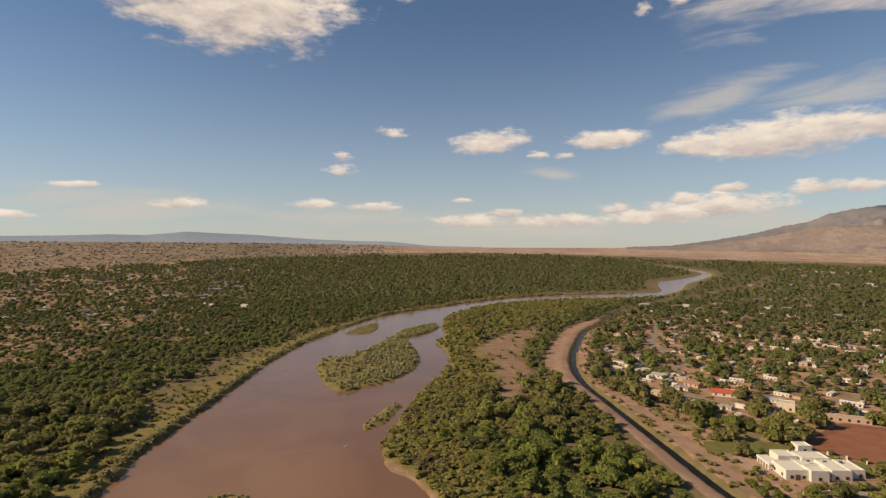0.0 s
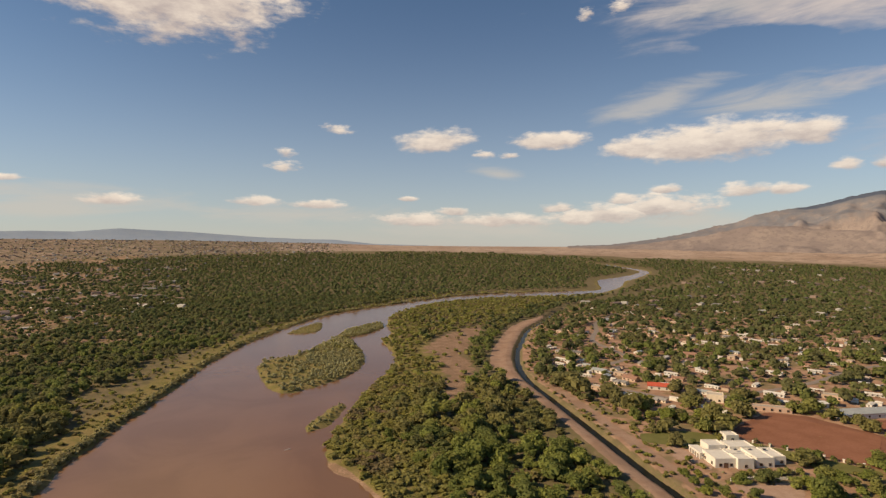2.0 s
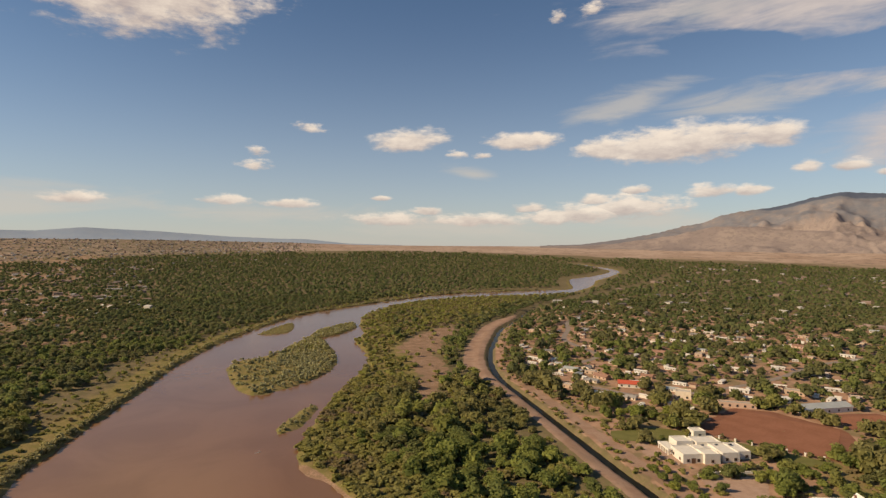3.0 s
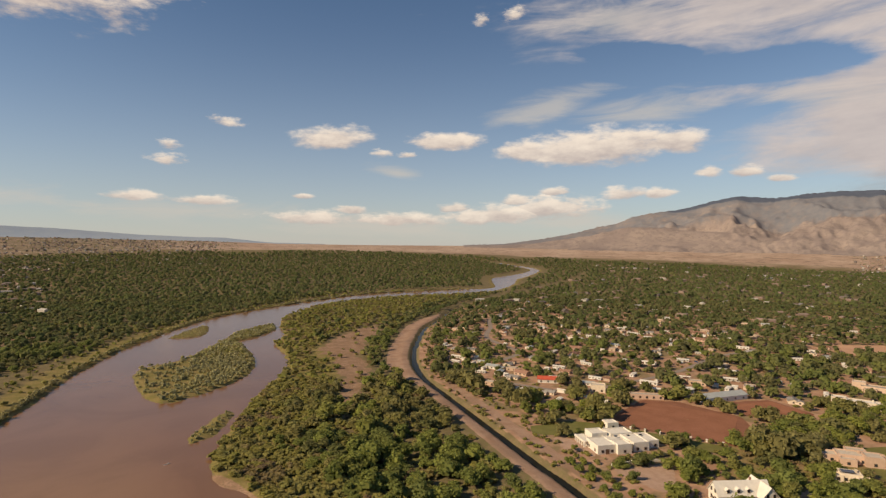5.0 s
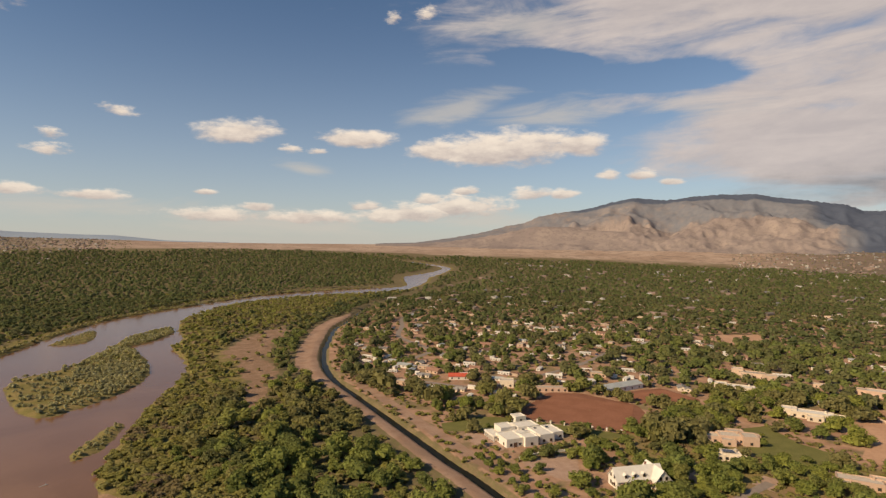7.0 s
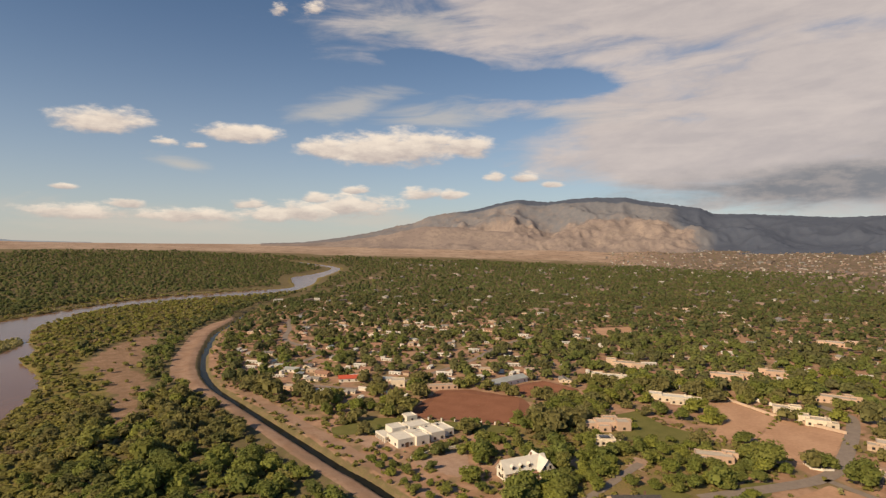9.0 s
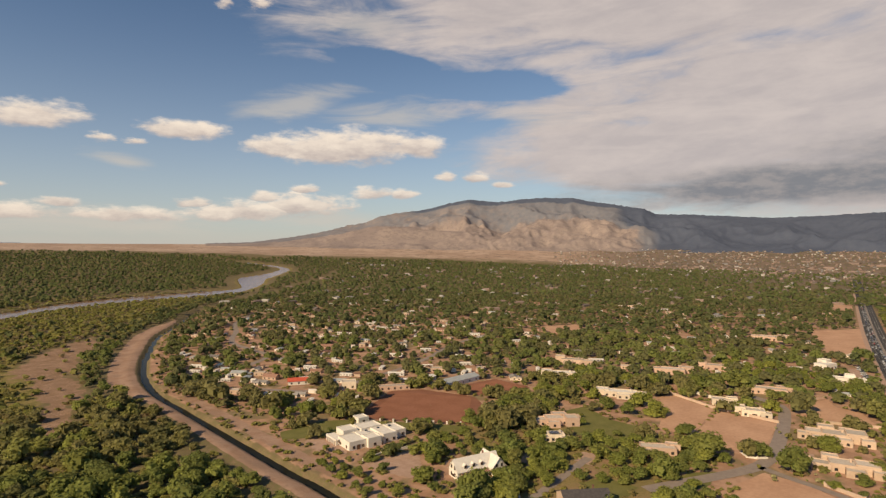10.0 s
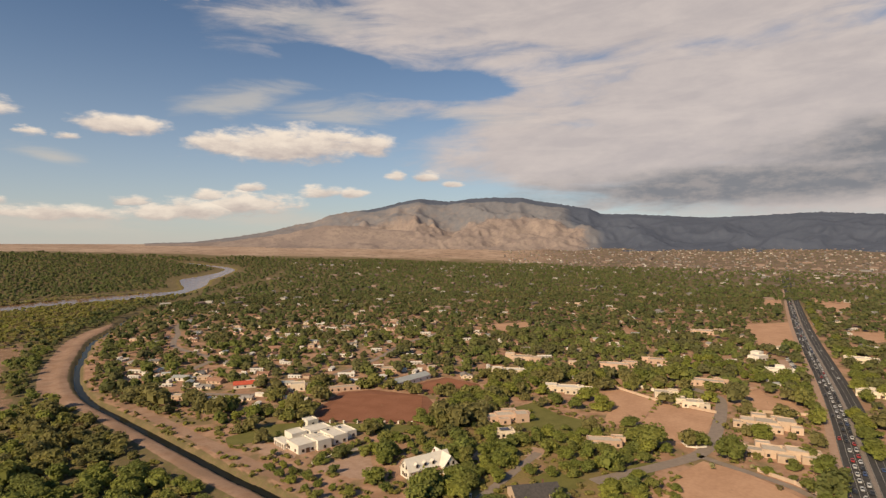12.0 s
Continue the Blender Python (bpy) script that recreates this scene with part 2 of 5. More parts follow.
dirt = N.mix(N.math("MULTIPLY", N.step(n_fine, 0.5, 0.66), 0.4), dirt, (0.22, 0.14, 0.09))
dirt = N.mix(N.math("MULTIPLY", N.step(N.noise(p, 0.045, 6, 0.65), 0.47, 0.62), 0.5), dirt, (0.19, 0.12, 0.08))
base = N.mix(N.step(N.math("ADD", covers["dirt"], N.math("MULTIPLY", N.math("SUBTRACT", n_mid, 0.5), 0.6)), 0.4, 0.6), base, dirt)
base = N.mix(N.step(covers["sand"], 0.3, 0.7), base, N.mix(N.step(n_fine, 0.4, 0.62), N.mix(N.step(n_mid, 0.35, 0.65), (0.25, 0.15, 0.095), (0.37, 0.235, 0.165)), (0.21, 0.14, 0.085)))
des = N.mix(N.step(N.noise(p, 0.004, 6, 0.6), 0.4, 0.62), (0.36, 0.25, 0.185), (0.45, 0.33, 0.25))
des = N.mix(N.math("MULTIPLY", N.step(N.noise(p, 0.018, 6, 0.7), 0.5, 0.62), 0.7), des, (0.17, 0.125, 0.095))
west = N.add("ShaderNodeSeparateXYZ")     # the western mesa carries more scrub
N.link(p, west.inputs[0])
scrub = N.step(N.math("MULTIPLY", west.outputs[0], -1.0), 100.0, 900.0)
des = N.mix(N.math("MULTIPLY", scrub, N.math("MULTIPLY", N.step(N.noise(p, 0.03, 6, 0.75), 0.42, 0.54), 0.85)), des, (0.11, 0.10, 0.07))
base = N.mix(covers["desert"], base, des)
# city ground on the eastern mesa, its colour darkened for cloud shade
built = N.math("MULTIPLY", N.step(N.math("SUBTRACT", west.outputs[0], N.math("MULTIPLY", west.outputs[1], 1.25)), 0.0, 900.0), N.step(west.outputs[0], 1700.0, 2300.0))
shaded_streets = N.mix(N.step(N.noise(p, 0.02, 6, 0.75), 0.42, 0.6), (0.21, 0.15, 0.115), (0.135, 0.11, 0.08))
base = N.mix(N.math("MULTIPLY", built, 0.85), base, shaded_streets)
N.link(base, s.inputs["Base Color"])
bump(N, s, n_fine, 0.6, 0.25)

WATER, N, s = material("silty_river_water", 0.17, 0.0, 0.24)
p = place(N)
silt = N.mix(N.step(N.noise(p, 0.010, 5, 0.6, 1.5), 0.35, 0.65), (0.190, 0.094, 0.044), (0.225, 0.114, 0.056))
N.link(silt, s.inputs["Base Color"])
bump(N, s, N.math("ADD", N.noise(p, 0.5, 4), N.math("MULTIPLY", N.noise(p, 0.06, 3), 2.0)), 0.25, 0.12)
DITCH, N, s = material("dark_ditch_water", 0.15, 0.0, 0.012)
p = place(N)
N.link(N.mix(N.noise(p, 0.1, 4), (0.012, 0.014, 0.012), (0.022, 0.022, 0.017)), s.inputs["Base Color"])
bump(N, s, N.noise(p, 0.8, 3), 0.1, 0.05)

SOIL_RED = plain("tilled_red_soil", (0.20, 0.085, 0.050), (0.25, 0.112, 0.070), 0.08, 0.97, 0, 0.06)
LOT = plain("graded_pink_soil", (0.42, 0.24, 0.148), (0.53, 0.32, 0.205), 0.05, 0.97, 0, 0.05)
LAWN = plain("lawn", (0.125, 0.122, 0.036), (0.175, 0.162, 0.052), 0.12, 0.95, 0, 0.08)
GRAVEL = plain("gravel_drive", (0.35, 0.225, 0.16), (0.44, 0.30, 0.225), 0.3, 0.95, 0, 0.04)
ASPHALT = plain("asphalt", (0.048, 0.046, 0.046), (0.075, 0.070, 0.066), 0.25, 0.85, 0, 0.02)
ASPHALT_OLD = plain("worn_asphalt", (0.23, 0.185, 0.155), (0.29, 0.235, 0.195), 0.25, 0.9, 0, 0.02)
PAINT_LINE = plain("road_paint", (0.30, 0.29, 0.26), (0.42, 0.40, 0.36), 2.0, 0.7, 0, 0)
ROCK, N, s = material("granite_mountain", 0.97, 0.0, 0.1)
p = place(N)
r1 = N.noise(p, 0.006, 8, 0.65)
c = N.mix(N.step(r1, 0.38, 0.62), (0.235, 0.19, 0.175), (0.305, 0.245, 0.215))
c = N.mix(N.math("MULTIPLY", N.step(N.noise(p, 0.03, 6, 0.7), 0.5, 0.6), 0.4), c, (0.15, 0.125, 0.115))
# wooded crest, plus haze and cloud shade painted as blue-grey tones
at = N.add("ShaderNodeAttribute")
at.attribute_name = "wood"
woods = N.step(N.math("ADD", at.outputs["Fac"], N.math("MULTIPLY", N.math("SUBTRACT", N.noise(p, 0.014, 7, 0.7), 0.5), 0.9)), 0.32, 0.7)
hazed_slope = N.mix(N.noise(p, 0.03, 4), (0.125, 0.137, 0.165), (0.215, 0.205, 0.21))
shaded_forest = N.mix(N.noise(p, 0.03, 4), (0.062, 0.078, 0.115), (0.100, 0.115, 0.150))
c = N.mix(woods, c, N.mix(N.step(at.outputs["Fac"], 0.72, 0.95), hazed_slope, shaded_forest))
N.link(c, s.inputs["Base Color"])
bump(N, s, N.noise(p, 0.02, 7, 0.65), 0.45, 5.0)
# the blue of distance haze is put into the hills' base colour
HILLS = plain("haze_tinted_hills", (0.27, 0.33, 0.41), (0.31, 0.36, 0.42), 0.01, 1.0, 0, 0)

# ---------------------------------------------------------------- the lie of the land
EYE = 120.0
R_FLAT, R_EDGE, R_DESERT = 1400.0, 2900.0, 4300.0
EDGE_AZ = np.array([-180, -70, -38, -30, -20, -10, 2, 12, 23, 35, 46, 56, 66, 85, 180.0])
EDGE_EL = np.array([-2.0, -2.0, -1.9, -1.4, -0.85, -0.55, -0.42, -0.62, -1.0, -1.3, -1.7, -1.95, -2.15, -2.4, -2.0])
FAR_AZ = np.array([-180, -38, -20, -8, 0, 8, 20, 90, 180.0])
FAR_EL = np.array([0.6, 0.62, 0.60, 0.42, 0.20, 0.12, 0.10, 0.10, 0.3])


def smooth01(v):
    v = np.clip(v, 0, 1)
    return v * v * (3 - 2 * v)


def land(x, y):
    """The height of the open land: a flat valley floor that climbs to the mesas."""
    r = np.hypot(x, y) + 1e-6
    az = np.degrees(np.arctan2(x, y))
    e1, e2 = np.radians(np.interp(az, EDGE_AZ, EDGE_EL)), np.radians(np.interp(az, FAR_AZ, FAR_EL))
    z1, z2 = EYE + R_EDGE * np.tan(e1), EYE + R_DESERT * np.tan(e2)
    a = np.clip((r - R_FLAT) / (R_EDGE - R_FLAT), 0, 1)
    z = z1 * a ** 1.6
    b = np.clip((r - R_EDGE) / (R_DESERT - R_EDGE), 0, 1)
    return z + (z2 - z1) * b ** 1.15


def knots(rows, n=24):
    """A smooth line through the given points."""
    p = np.array(rows, float)
    q = np.vstack([2 * p[0] - p[1], p, 2 * p[-1] - p[-2]])
    t = np.linspace(0, 1, n, endpoint=False)[:, None]
    out = [0.5 * (2 * b + (c - a) * t + (2 * a - 5 * b + 4 * c - d) * t ** 2 + (3 * b - a - 3 * c + d) * t ** 3) for a, b, c, d in zip(q, q[1:], q[2:], q[3:])]
    return np.vstack(out + [p[-1:]])


def wave(x, y, scale, seed=0):
    """Smooth pseudo-random waves in -1..1, for shores and clumps."""
    rng = np.random.RandomState(seed)
    v = np.zeros(np.broadcast(x, y).shape)
    for k in range(7):
        a, f, ph = rng.uniform(0, 6.283), (1.0 + 0.55 * k) / scale, rng.uniform(0, 6.283)
        v = v + np.sin((x * np.cos(a) + y * np.sin(a)) * f * 6.283 + ph + 1.7 * np.sin((x * np.sin(a) - y * np.cos(a)) * f * 4.1 + ph * 2)) / (1 + 0.5 * k)
    return v / 2.6


LEFT_BANK = knots([(-150, -400), (-150, 100), (-168, 271), (-178, 332), (-179, 399), (-182, 510), (-183, 648), (-164, 801), (-107, 1020), (-28, 1147), (90, 1302), (194, 1416),
                   (342, 1472), (485, 1500), (590, 1530), (650, 1700), (705, 1825), (795, 1895), (915, 2010), (972, 2120), (962, 2260), (930, 2360)])
RIGHT_BANK = knots([(60, -400), (20, 100), (-7, 271), (-29, 311), (-37, 337), (-35, 374), (-23, 461), (-2, 545), (8, 600), (3, 667), (-8, 728), (4, 801), (-2, 925), (17, 1047),
                    (91, 1195), (191, 1292), (291, 1341), (422, 1371), (525, 1410), (670, 1585), (755, 1745), (830, 1840), (950, 1995), (1008, 2125), (988, 2280), (950, 2390)])
CANAL = knots([(152, -300), (148, 100), (143, 253), (140, 285), (137.5, 328), (135, 373), (131, 445), (128, 505), (134, 570), (149, 640), (172, 715), (206, 815), (250, 900), (330, 1060), (465, 1240), (685, 1455), (930, 1685), (1100, 1900)])


def near_line(x, y, line):
    """Distance to a line and how far along it (as a share), signed: positive on the right of its way."""
    x, y = np.asarray(x, float), np.asarray(y, float)
    best, side, along = np.full(x.shape, 1e9), np.zeros(x.shape), np.zeros(x.shape)
    step = max(1, len(line) // 80)
    pts = np.vstack([line[::step], line[-1:]])
    for i, (a, b) in enumerate(zip(pts, pts[1:])):
        d = b - a
        ll = d @ d + 1e-9
        t = np.clip(((x - a[0]) * d[0] + (y - a[1]) * d[1]) / ll, 0, 1)
        px, py = x - a[0] - t * d[0], y - a[1] - t * d[1]
        dist = np.hypot(px, py)
        m = dist < best
        best = np.where(m, dist, best)
        side = np.where(m, np.sign(px * d[1] - py * d[0]), side)
        along = np.where(m, (i + t) / (len(pts) - 1), along)
    return best, side, along


def oval(x, y, cx, cy, half_long, half_wide, turn):
    """Below 1 inside an oval whose long axis points turn degrees clockwise from +y."""
    s, c = math.sin(radians(turn)), math.cos(radians(turn))
    u, v = (x - cx) * s + (y - cy) * c, (x - cx) * c - (y - cy) * s
    return np.hypot(u / half_long, v / half_wide)


# outlines of the river's islands
ISLANDS = [[(-131, 579), (-132, 614), (-111, 640), (-93, 668), (-79, 735), (-61, 774), (-38, 705), (-25, 618), (-29, 565), (-45, 524), (-64, 496), (-81, 478), (-96, 484), (-114, 522)],
           [(-70, 786), (-53, 848), (-16, 900), (-8, 854), (-34, 791), (-57, 762)], [(-54, 374), (-54, 394), (-43, 430), (-35, 446), (-33, 425), (-41, 388)],
           [(-143, 804), (-129, 867), (-108, 920), (-100, 832), (-119, 803)], [(-124, 262), (-113, 277), (-96, 276), (-85, 262), (-104, 250)]]
# x, y, half length, half width, turn
SAND_PATCH = [(57, 480, 55, 9, 8), (68, 570, 65, 17, 2), (72, 672, 55, 25, 18), (92, 745, 110, 24, 24)]
BEACH = (-18, 285, 48, 9, -28)


def from_shore(x, y, outline):
    """Metres inside a rounded outline, negative outside it."""
    line = knots(outline + outline[:1], 6)
    dist, inside = np.full(np.shape(x), 1e9), np.zeros(np.shape(x), bool)
    for (ax, ay), (bx, by) in zip(line, line[1:]):
        dx, dy = bx - ax, by - ay
        t = np.clip(((x - ax) * dx + (y - ay) * dy) / (dx * dx + dy * dy + 1e-9), 0, 1)
        dist = np.minimum(dist, np.hypot(x - ax - t * dx, y - ay - t * dy))
        inside ^= ((ay > y) != (by > y)) & (x < dx * (y - ay) / (dy + 1e-9) + ax)
    return np.where(inside, dist, -dist)


def on_island(x, y, outlines):
    """Metres inside the nearest island, below zero in the water, looked up only near the islands."""
    x, y = np.asarray(x, float), np.asarray(y, float)
    out = np.full(x.shape, -1e9)
    near = (x > -200) & (x < 40) & (y > 180) & (y < 980)
    for outline in outlines:
        out[near] = np.maximum(out[near], from_shore(x[near], y[near], outline))
    return out


def bank(x, y):
    """Metres from the water's edge, positive on dry land, with uneven shores."""
    dl, sl, _ = near_line(x, y, LEFT_BANK)
    dr, sr, _ = near_line(x, y, RIGHT_BANK)
    inside = np.where((sl > 0) & (sr < 0), np.minimum(dl, dr), -np.minimum(np.where(sl < 0, dl, 1e9), np.where(sr > 0, dr, 1e9)))
    out = -inside + 2.5 * wave(x, y, 60, 3) + 1.2 * wave(x, y, 17, 4)
    return np.maximum(out, on_island(x, y, ISLANDS) + 1.6 * wave(x, y, 36, 5) + 1.0 * wave(x, y, 13, 8))


def relief(x, y):
    """The land with its river bed, islands and ditch cut in."""
    z = land(x, y)
    w = bank(x, y)
    r = np.hypot(x, y)
    z = z - 1.5 + 1.5 * smooth01(w / 5.0) - 1.2 * smooth01(-w / 9.0)
    z = np.where(w < 0, z - 0.8 * smooth01(-w / 4), z)
    cd, cs, _ = near_line(x, y, CANAL)
    z = z - 3.6 * (1 - smooth01((cd - 2.2) / 2.6)) * (r < 1150)
    z = z + 0.9 * np.exp(-((cd - 13) / 5.0) ** 2) * (cs < 0) * (r < 1300)
    wood = smooth01((w - 8) / 15) * smooth01((cd - 22) / 10) * ((cs < 0) | (x < -100))
    return z + 0.35 * wood * wave(x, y, 23, 9)


def covers_at(x, y):
    r, az = np.hypot(x, y), np.degrees(np.arctan2(x, y))
    w = bank(x, y)
    cd, cs, ca = near_line(x, y, CANAL)
    dl, sl, _ = near_line(x, y, LEFT_BANK)
    left = sl < 0
    c = {}
    bend = smooth01((y - 480) / 90) * smooth01((960 - y) / 60)
    wide, centre = 4.8 + 6.5 * bend, 10.2 + 8.0 * bend
    c["dirt"] = np.maximum(smooth01(1.5 - np.abs(cd - centre) / wide) * (cs < 0) * (1 - 0.75 * smooth01((y - 930) / 60)), 0.80 * smooth01(1.6 - np.abs(cd - 14) / 4.5) * (cs > 0) * (y < 480)) * (r < 2500)
    c["grass"] = np.where(left, 0.8 * smooth01(1.2 - w / np.where(r > 1200, 16, 44)) * (w > 0), 0.8 * smooth01(1.5 - w / np.where(r > 1250, 14, 60)) * (w > 0) * (cs < 0))
    c["grass"] = np.maximum(c["grass"], 0.14 * (cs > 0) * smooth01((34 - cd) / 10) * (r < 1200))
    garden = smooth01((az - 40) / 3) * smooth01((66 - az) / 4) * smooth01((415 - r) / 30) * (cs > 0) * (cd > 40)
    c["grass"] = np.maximum(c["grass"], 0.52 * garden)
    sand = np.zeros_like(r)
    for o in SAND_PATCH:
        sand = np.maximum(sand, smooth01((1.15 - oval(x, y, *o) + 0.25 * wave(x, y, 30, 6)) * 2.5))
    sand = np.maximum(sand, smooth01((1.1 - oval(x, y, *BEACH)) * 3))
    c["sand"] = sand
    c["desert"] = smooth01((r - R_EDGE + 120 * wave(x, y, 700, 7)) / 260) * (1 - 0.75 * smooth01((az - 56) / 10) * smooth01((4100 - r) / 300)) * (1 - 0.35 * smooth01((-az - 8) / 10))
    c["town"] = np.where(left, 0.7 * smooth01((-az - 20 + 8 * wave(x, y, 500, 2)) / 8) * smooth01((r - 620) / 150) * smooth01((wave(x, y, 300, 63) + 0.4) / 0.4), ((cs > 0) & (cd > 6)) * smooth01((1500 - r) / 600))
    return c


def mesh_object(name, verts, faces, mat, smooth=False, attrs=None, parent=None):
    me = bpy.data.meshes.new(name)
    verts, faces = np.asarray(verts, np.float32), np.asarray(faces, np.int32)
    k = faces.shape[1]
    me.vertices.add(len(verts))
    me.vertices.foreach_set("co", verts.ravel())
    me.loops.add(faces.size)
    me.loops.foreach_set("vertex_index", faces.ravel())
    me.polygons.add(len(faces))
    me.polygons.foreach_set("loop_start", np.arange(0, faces.size, k, dtype=np.int32))
    me.polygons.foreach_set("loop_total", np.full(len(faces), k, np.int32))
    me.polygons.foreach_set("use_smooth", np.full(len(faces), smooth))
    me.update(calc_edges=True)
    me.validate()
    for key, values in (attrs or {}).items():
        at = me.attributes.new(key, "FLOAT", "POINT")
        at.data.foreach_set("value", np.asarray(values, np.float32))
    me.materials.append(mat)
    ob = new(name, me)
    ob.parent = parent
    return ob


def grid_faces(rows, cols, wrap=False):
    i, j = np.meshgrid(np.arange(rows - 1), np.arange(cols if wrap else cols - 1), indexing="ij")
    k = (j + 1) % cols
    return np.stack([i * cols + j, i * cols + k, (i + 1) * cols + k, (i + 1) * cols + j], -1).reshape(-1, 4)


radii = np.concatenate([[0.5, 40, 90, 140, 180], 205 * np.exp(np.arange(0, math.log(1700 / 205), 0.0105)), np.geomspace(1710, 4950, 75)])
turns = np.concatenate([np.arange(-180, -44, 4.0), np.arange(-44, 4, 0.40), np.arange(4, 30, 0.25), np.arange(30, 92, 0.4), np.arange(92, 180, 4.0)])
RR, AA = np.meshgrid(radii, np.radians(turns), indexing="ij")
gx, gy = (RR * np.sin(AA)).ravel(), (RR * np.cos(AA)).ravel()
ground = mesh_object("ground", np.stack([gx, gy, relief(gx, gy)], 1), grid_faces(len(radii), len(turns), True)[:, ::-1], GROUND, True, covers_at(gx, gy))
tagged(ground, "brown valley soil with dry grass and pale dirt", "ground", kind="structure")


def ribbon(name, left, right, drop, mat, label, category, across=2):
    """A sheet between two lines with as many points, drop metres over the open land."""
    n = len(left)
    f = np.linspace(0, 1, across)[None, :, None]
    p = left[:, None, :] * (1 - f) + right[:, None, :] * f
    x, y = p[..., 0].ravel(), p[..., 1].ravel()
    ob = mesh_object(name, np.stack([x, y, land(x, y) + drop], 1), grid_faces(n, across), mat, True)
    return tagged(ob, label, category, kind="structure")


def even(line, n):
    d = np.concatenate([[0], np.cumsum(np.hypot(*np.diff(line, axis=0).T))])
    t = np.linspace(0, d[-1], n)
    return np.stack([np.interp(t, d, line[:, 0]), np.interp(t, d, line[:, 1])], 1)


def beside(line, metres):
    """A line moved sideways, to its right."""
    d = np.gradient(line, axis=0)
    d /= np.hypot(d[:, 0], d[:, 1])[:, None] + 1e-9
    return line + np.stack([d[:, 1], -d[:, 0]], 1) * (metres if np.isscalar(metres) else np.asarray(metres)[:, None])


L2, R2 = even(LEFT_BANK, 260), even(RIGHT_BANK, 260)
ribbon("water", beside(L2, -14), beside(R2, 14), -1.5, WATER, "brown silty river, smooth and slow", "river", 8)
C2 = even(CANAL, 300)[:175]
ribbon("water", beside(C2, -4.2), beside(C2, 4.2), -2.5, DITCH, "dark still water in a straight ditch", "canal", 3)


# far hills and the mountain range
def range_mesh(name, az0, az1, r0, r1, profile, rough, mat, wood=None, cols=300, rows=46, label="", front=None):
    azs, t = np.linspace(az0, az1, cols), np.linspace(0, 1, rows)
    T, A = np.meshgrid(t, azs, indexing="ij")
    R = r0 + (r1 - r0) * T
    x, y = R * np.sin(np.radians(A)), R * np.cos(np.radians(A))
    crest = np.interp(A, *np.array(profile).T)
    top = EYE + r1 * np.tan(np.radians(crest))
    base = land(x, y) - 12
    ridge = wave(x, y, 420, 21) * 0.5 + (1 - np.abs(wave(x, y, 260, 22))) * 0.6 + (1 - np.abs(wave(x, y, 120, 23))) * 0.3 - 0.5
    shape = T ** 1.45
    gully = np.array([noise.ridged_multi_fractal(Vector((px / 420, py / 420, sd_)), 0.9, 2.15, 6, 1.0, 2.0) for px, py, sd_ in zip(x.ravel(), y.ravel(), np.full(x.size, 3.7))]).reshape(x.shape)
    gully = np.clip((gully - np.median(gully)) / 1.2, -1, 1)
    span = np.clip((top - base), 4, 400)
    z = base + (top - base) * shape + rough * 0.0105 * span * gully * np.sin(np.pi * np.clip(T, 0, 1)) ** 0.8
    if front:
        fr = EYE + (r0 + 0.45 * (r1 - r0)) * np.tan(np.radians(np.interp(A, *np.array(front).T)))
        bell = np.exp(-((T - 0.42) / 0.17) ** 2)
        z = np.maximum(z, base + (fr - base) * bell * (1 + 0.14 * gully))
    z[-1] = top[-1] + rough * (0.16 * wave(x[-1], y[-1], 90, 24) + 0.12 * wave(x[-1], y[-1], 38, 25))
    z = np.where(T > 0.93, np.minimum(z, top + 0.25 * rough), z)
    attrs = {"wood": wood(A, T).ravel()} if wood else None
    ob = mesh_object(name, np.stack([x, y, z], -1).reshape(-1, 3), grid_faces(rows, cols)[:, ::-1], mat, True, attrs)
    return tagged(ob, label, "mountain", kind="structure")


CREST = [(17, 0.15), (22, 0.3), (26, 0.85), (29, 1.4), (31.4, 2.05), (33, 2.3), (34.6, 3.0), (36.5, 3.35), (39, 3.65), (41.5, 4.3), (43.6, 4.7), (46.4, 4.4), (49, 4.7), (51, 4.8), (53.8, 4.76),
         (55.2, 4.45), (58, 4.0), (60.5, 3.6), (61.6, 3.03), (64.7, 2.97), (68.7, 2.68), (71.1, 2.52), (74.8, 2.6), (77.8, 2.75), (80.2, 2.77), (84.3, 2.45), (92, 2.3), (100, 0.6)]
FRONT = [(17, 0.1), (24, 0.2), (29, 0.9), (34, 1.9), (38, 1.9), (43, 1.4), (48, 0.8), (52, 0.45), (56, 0.2), (100, 0.1)]
# wood marks the crest's trees and the painted haze and cloud shade
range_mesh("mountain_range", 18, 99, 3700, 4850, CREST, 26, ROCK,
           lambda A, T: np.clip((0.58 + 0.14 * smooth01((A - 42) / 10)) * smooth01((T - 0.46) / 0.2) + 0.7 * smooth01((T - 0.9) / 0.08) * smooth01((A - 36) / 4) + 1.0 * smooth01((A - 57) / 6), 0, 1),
           label="bare granite mountain range with wooded crest, coloured blue-grey for haze and cloud shade", front=FRONT, cols=500, rows=60)
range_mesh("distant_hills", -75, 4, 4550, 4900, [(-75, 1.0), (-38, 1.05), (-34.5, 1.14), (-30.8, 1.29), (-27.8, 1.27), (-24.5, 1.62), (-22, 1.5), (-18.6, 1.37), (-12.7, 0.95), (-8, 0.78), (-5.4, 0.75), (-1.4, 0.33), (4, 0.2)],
           4, HILLS, cols=160, rows=12, label="low hills far beyond the mesa, tinted blue for haze")

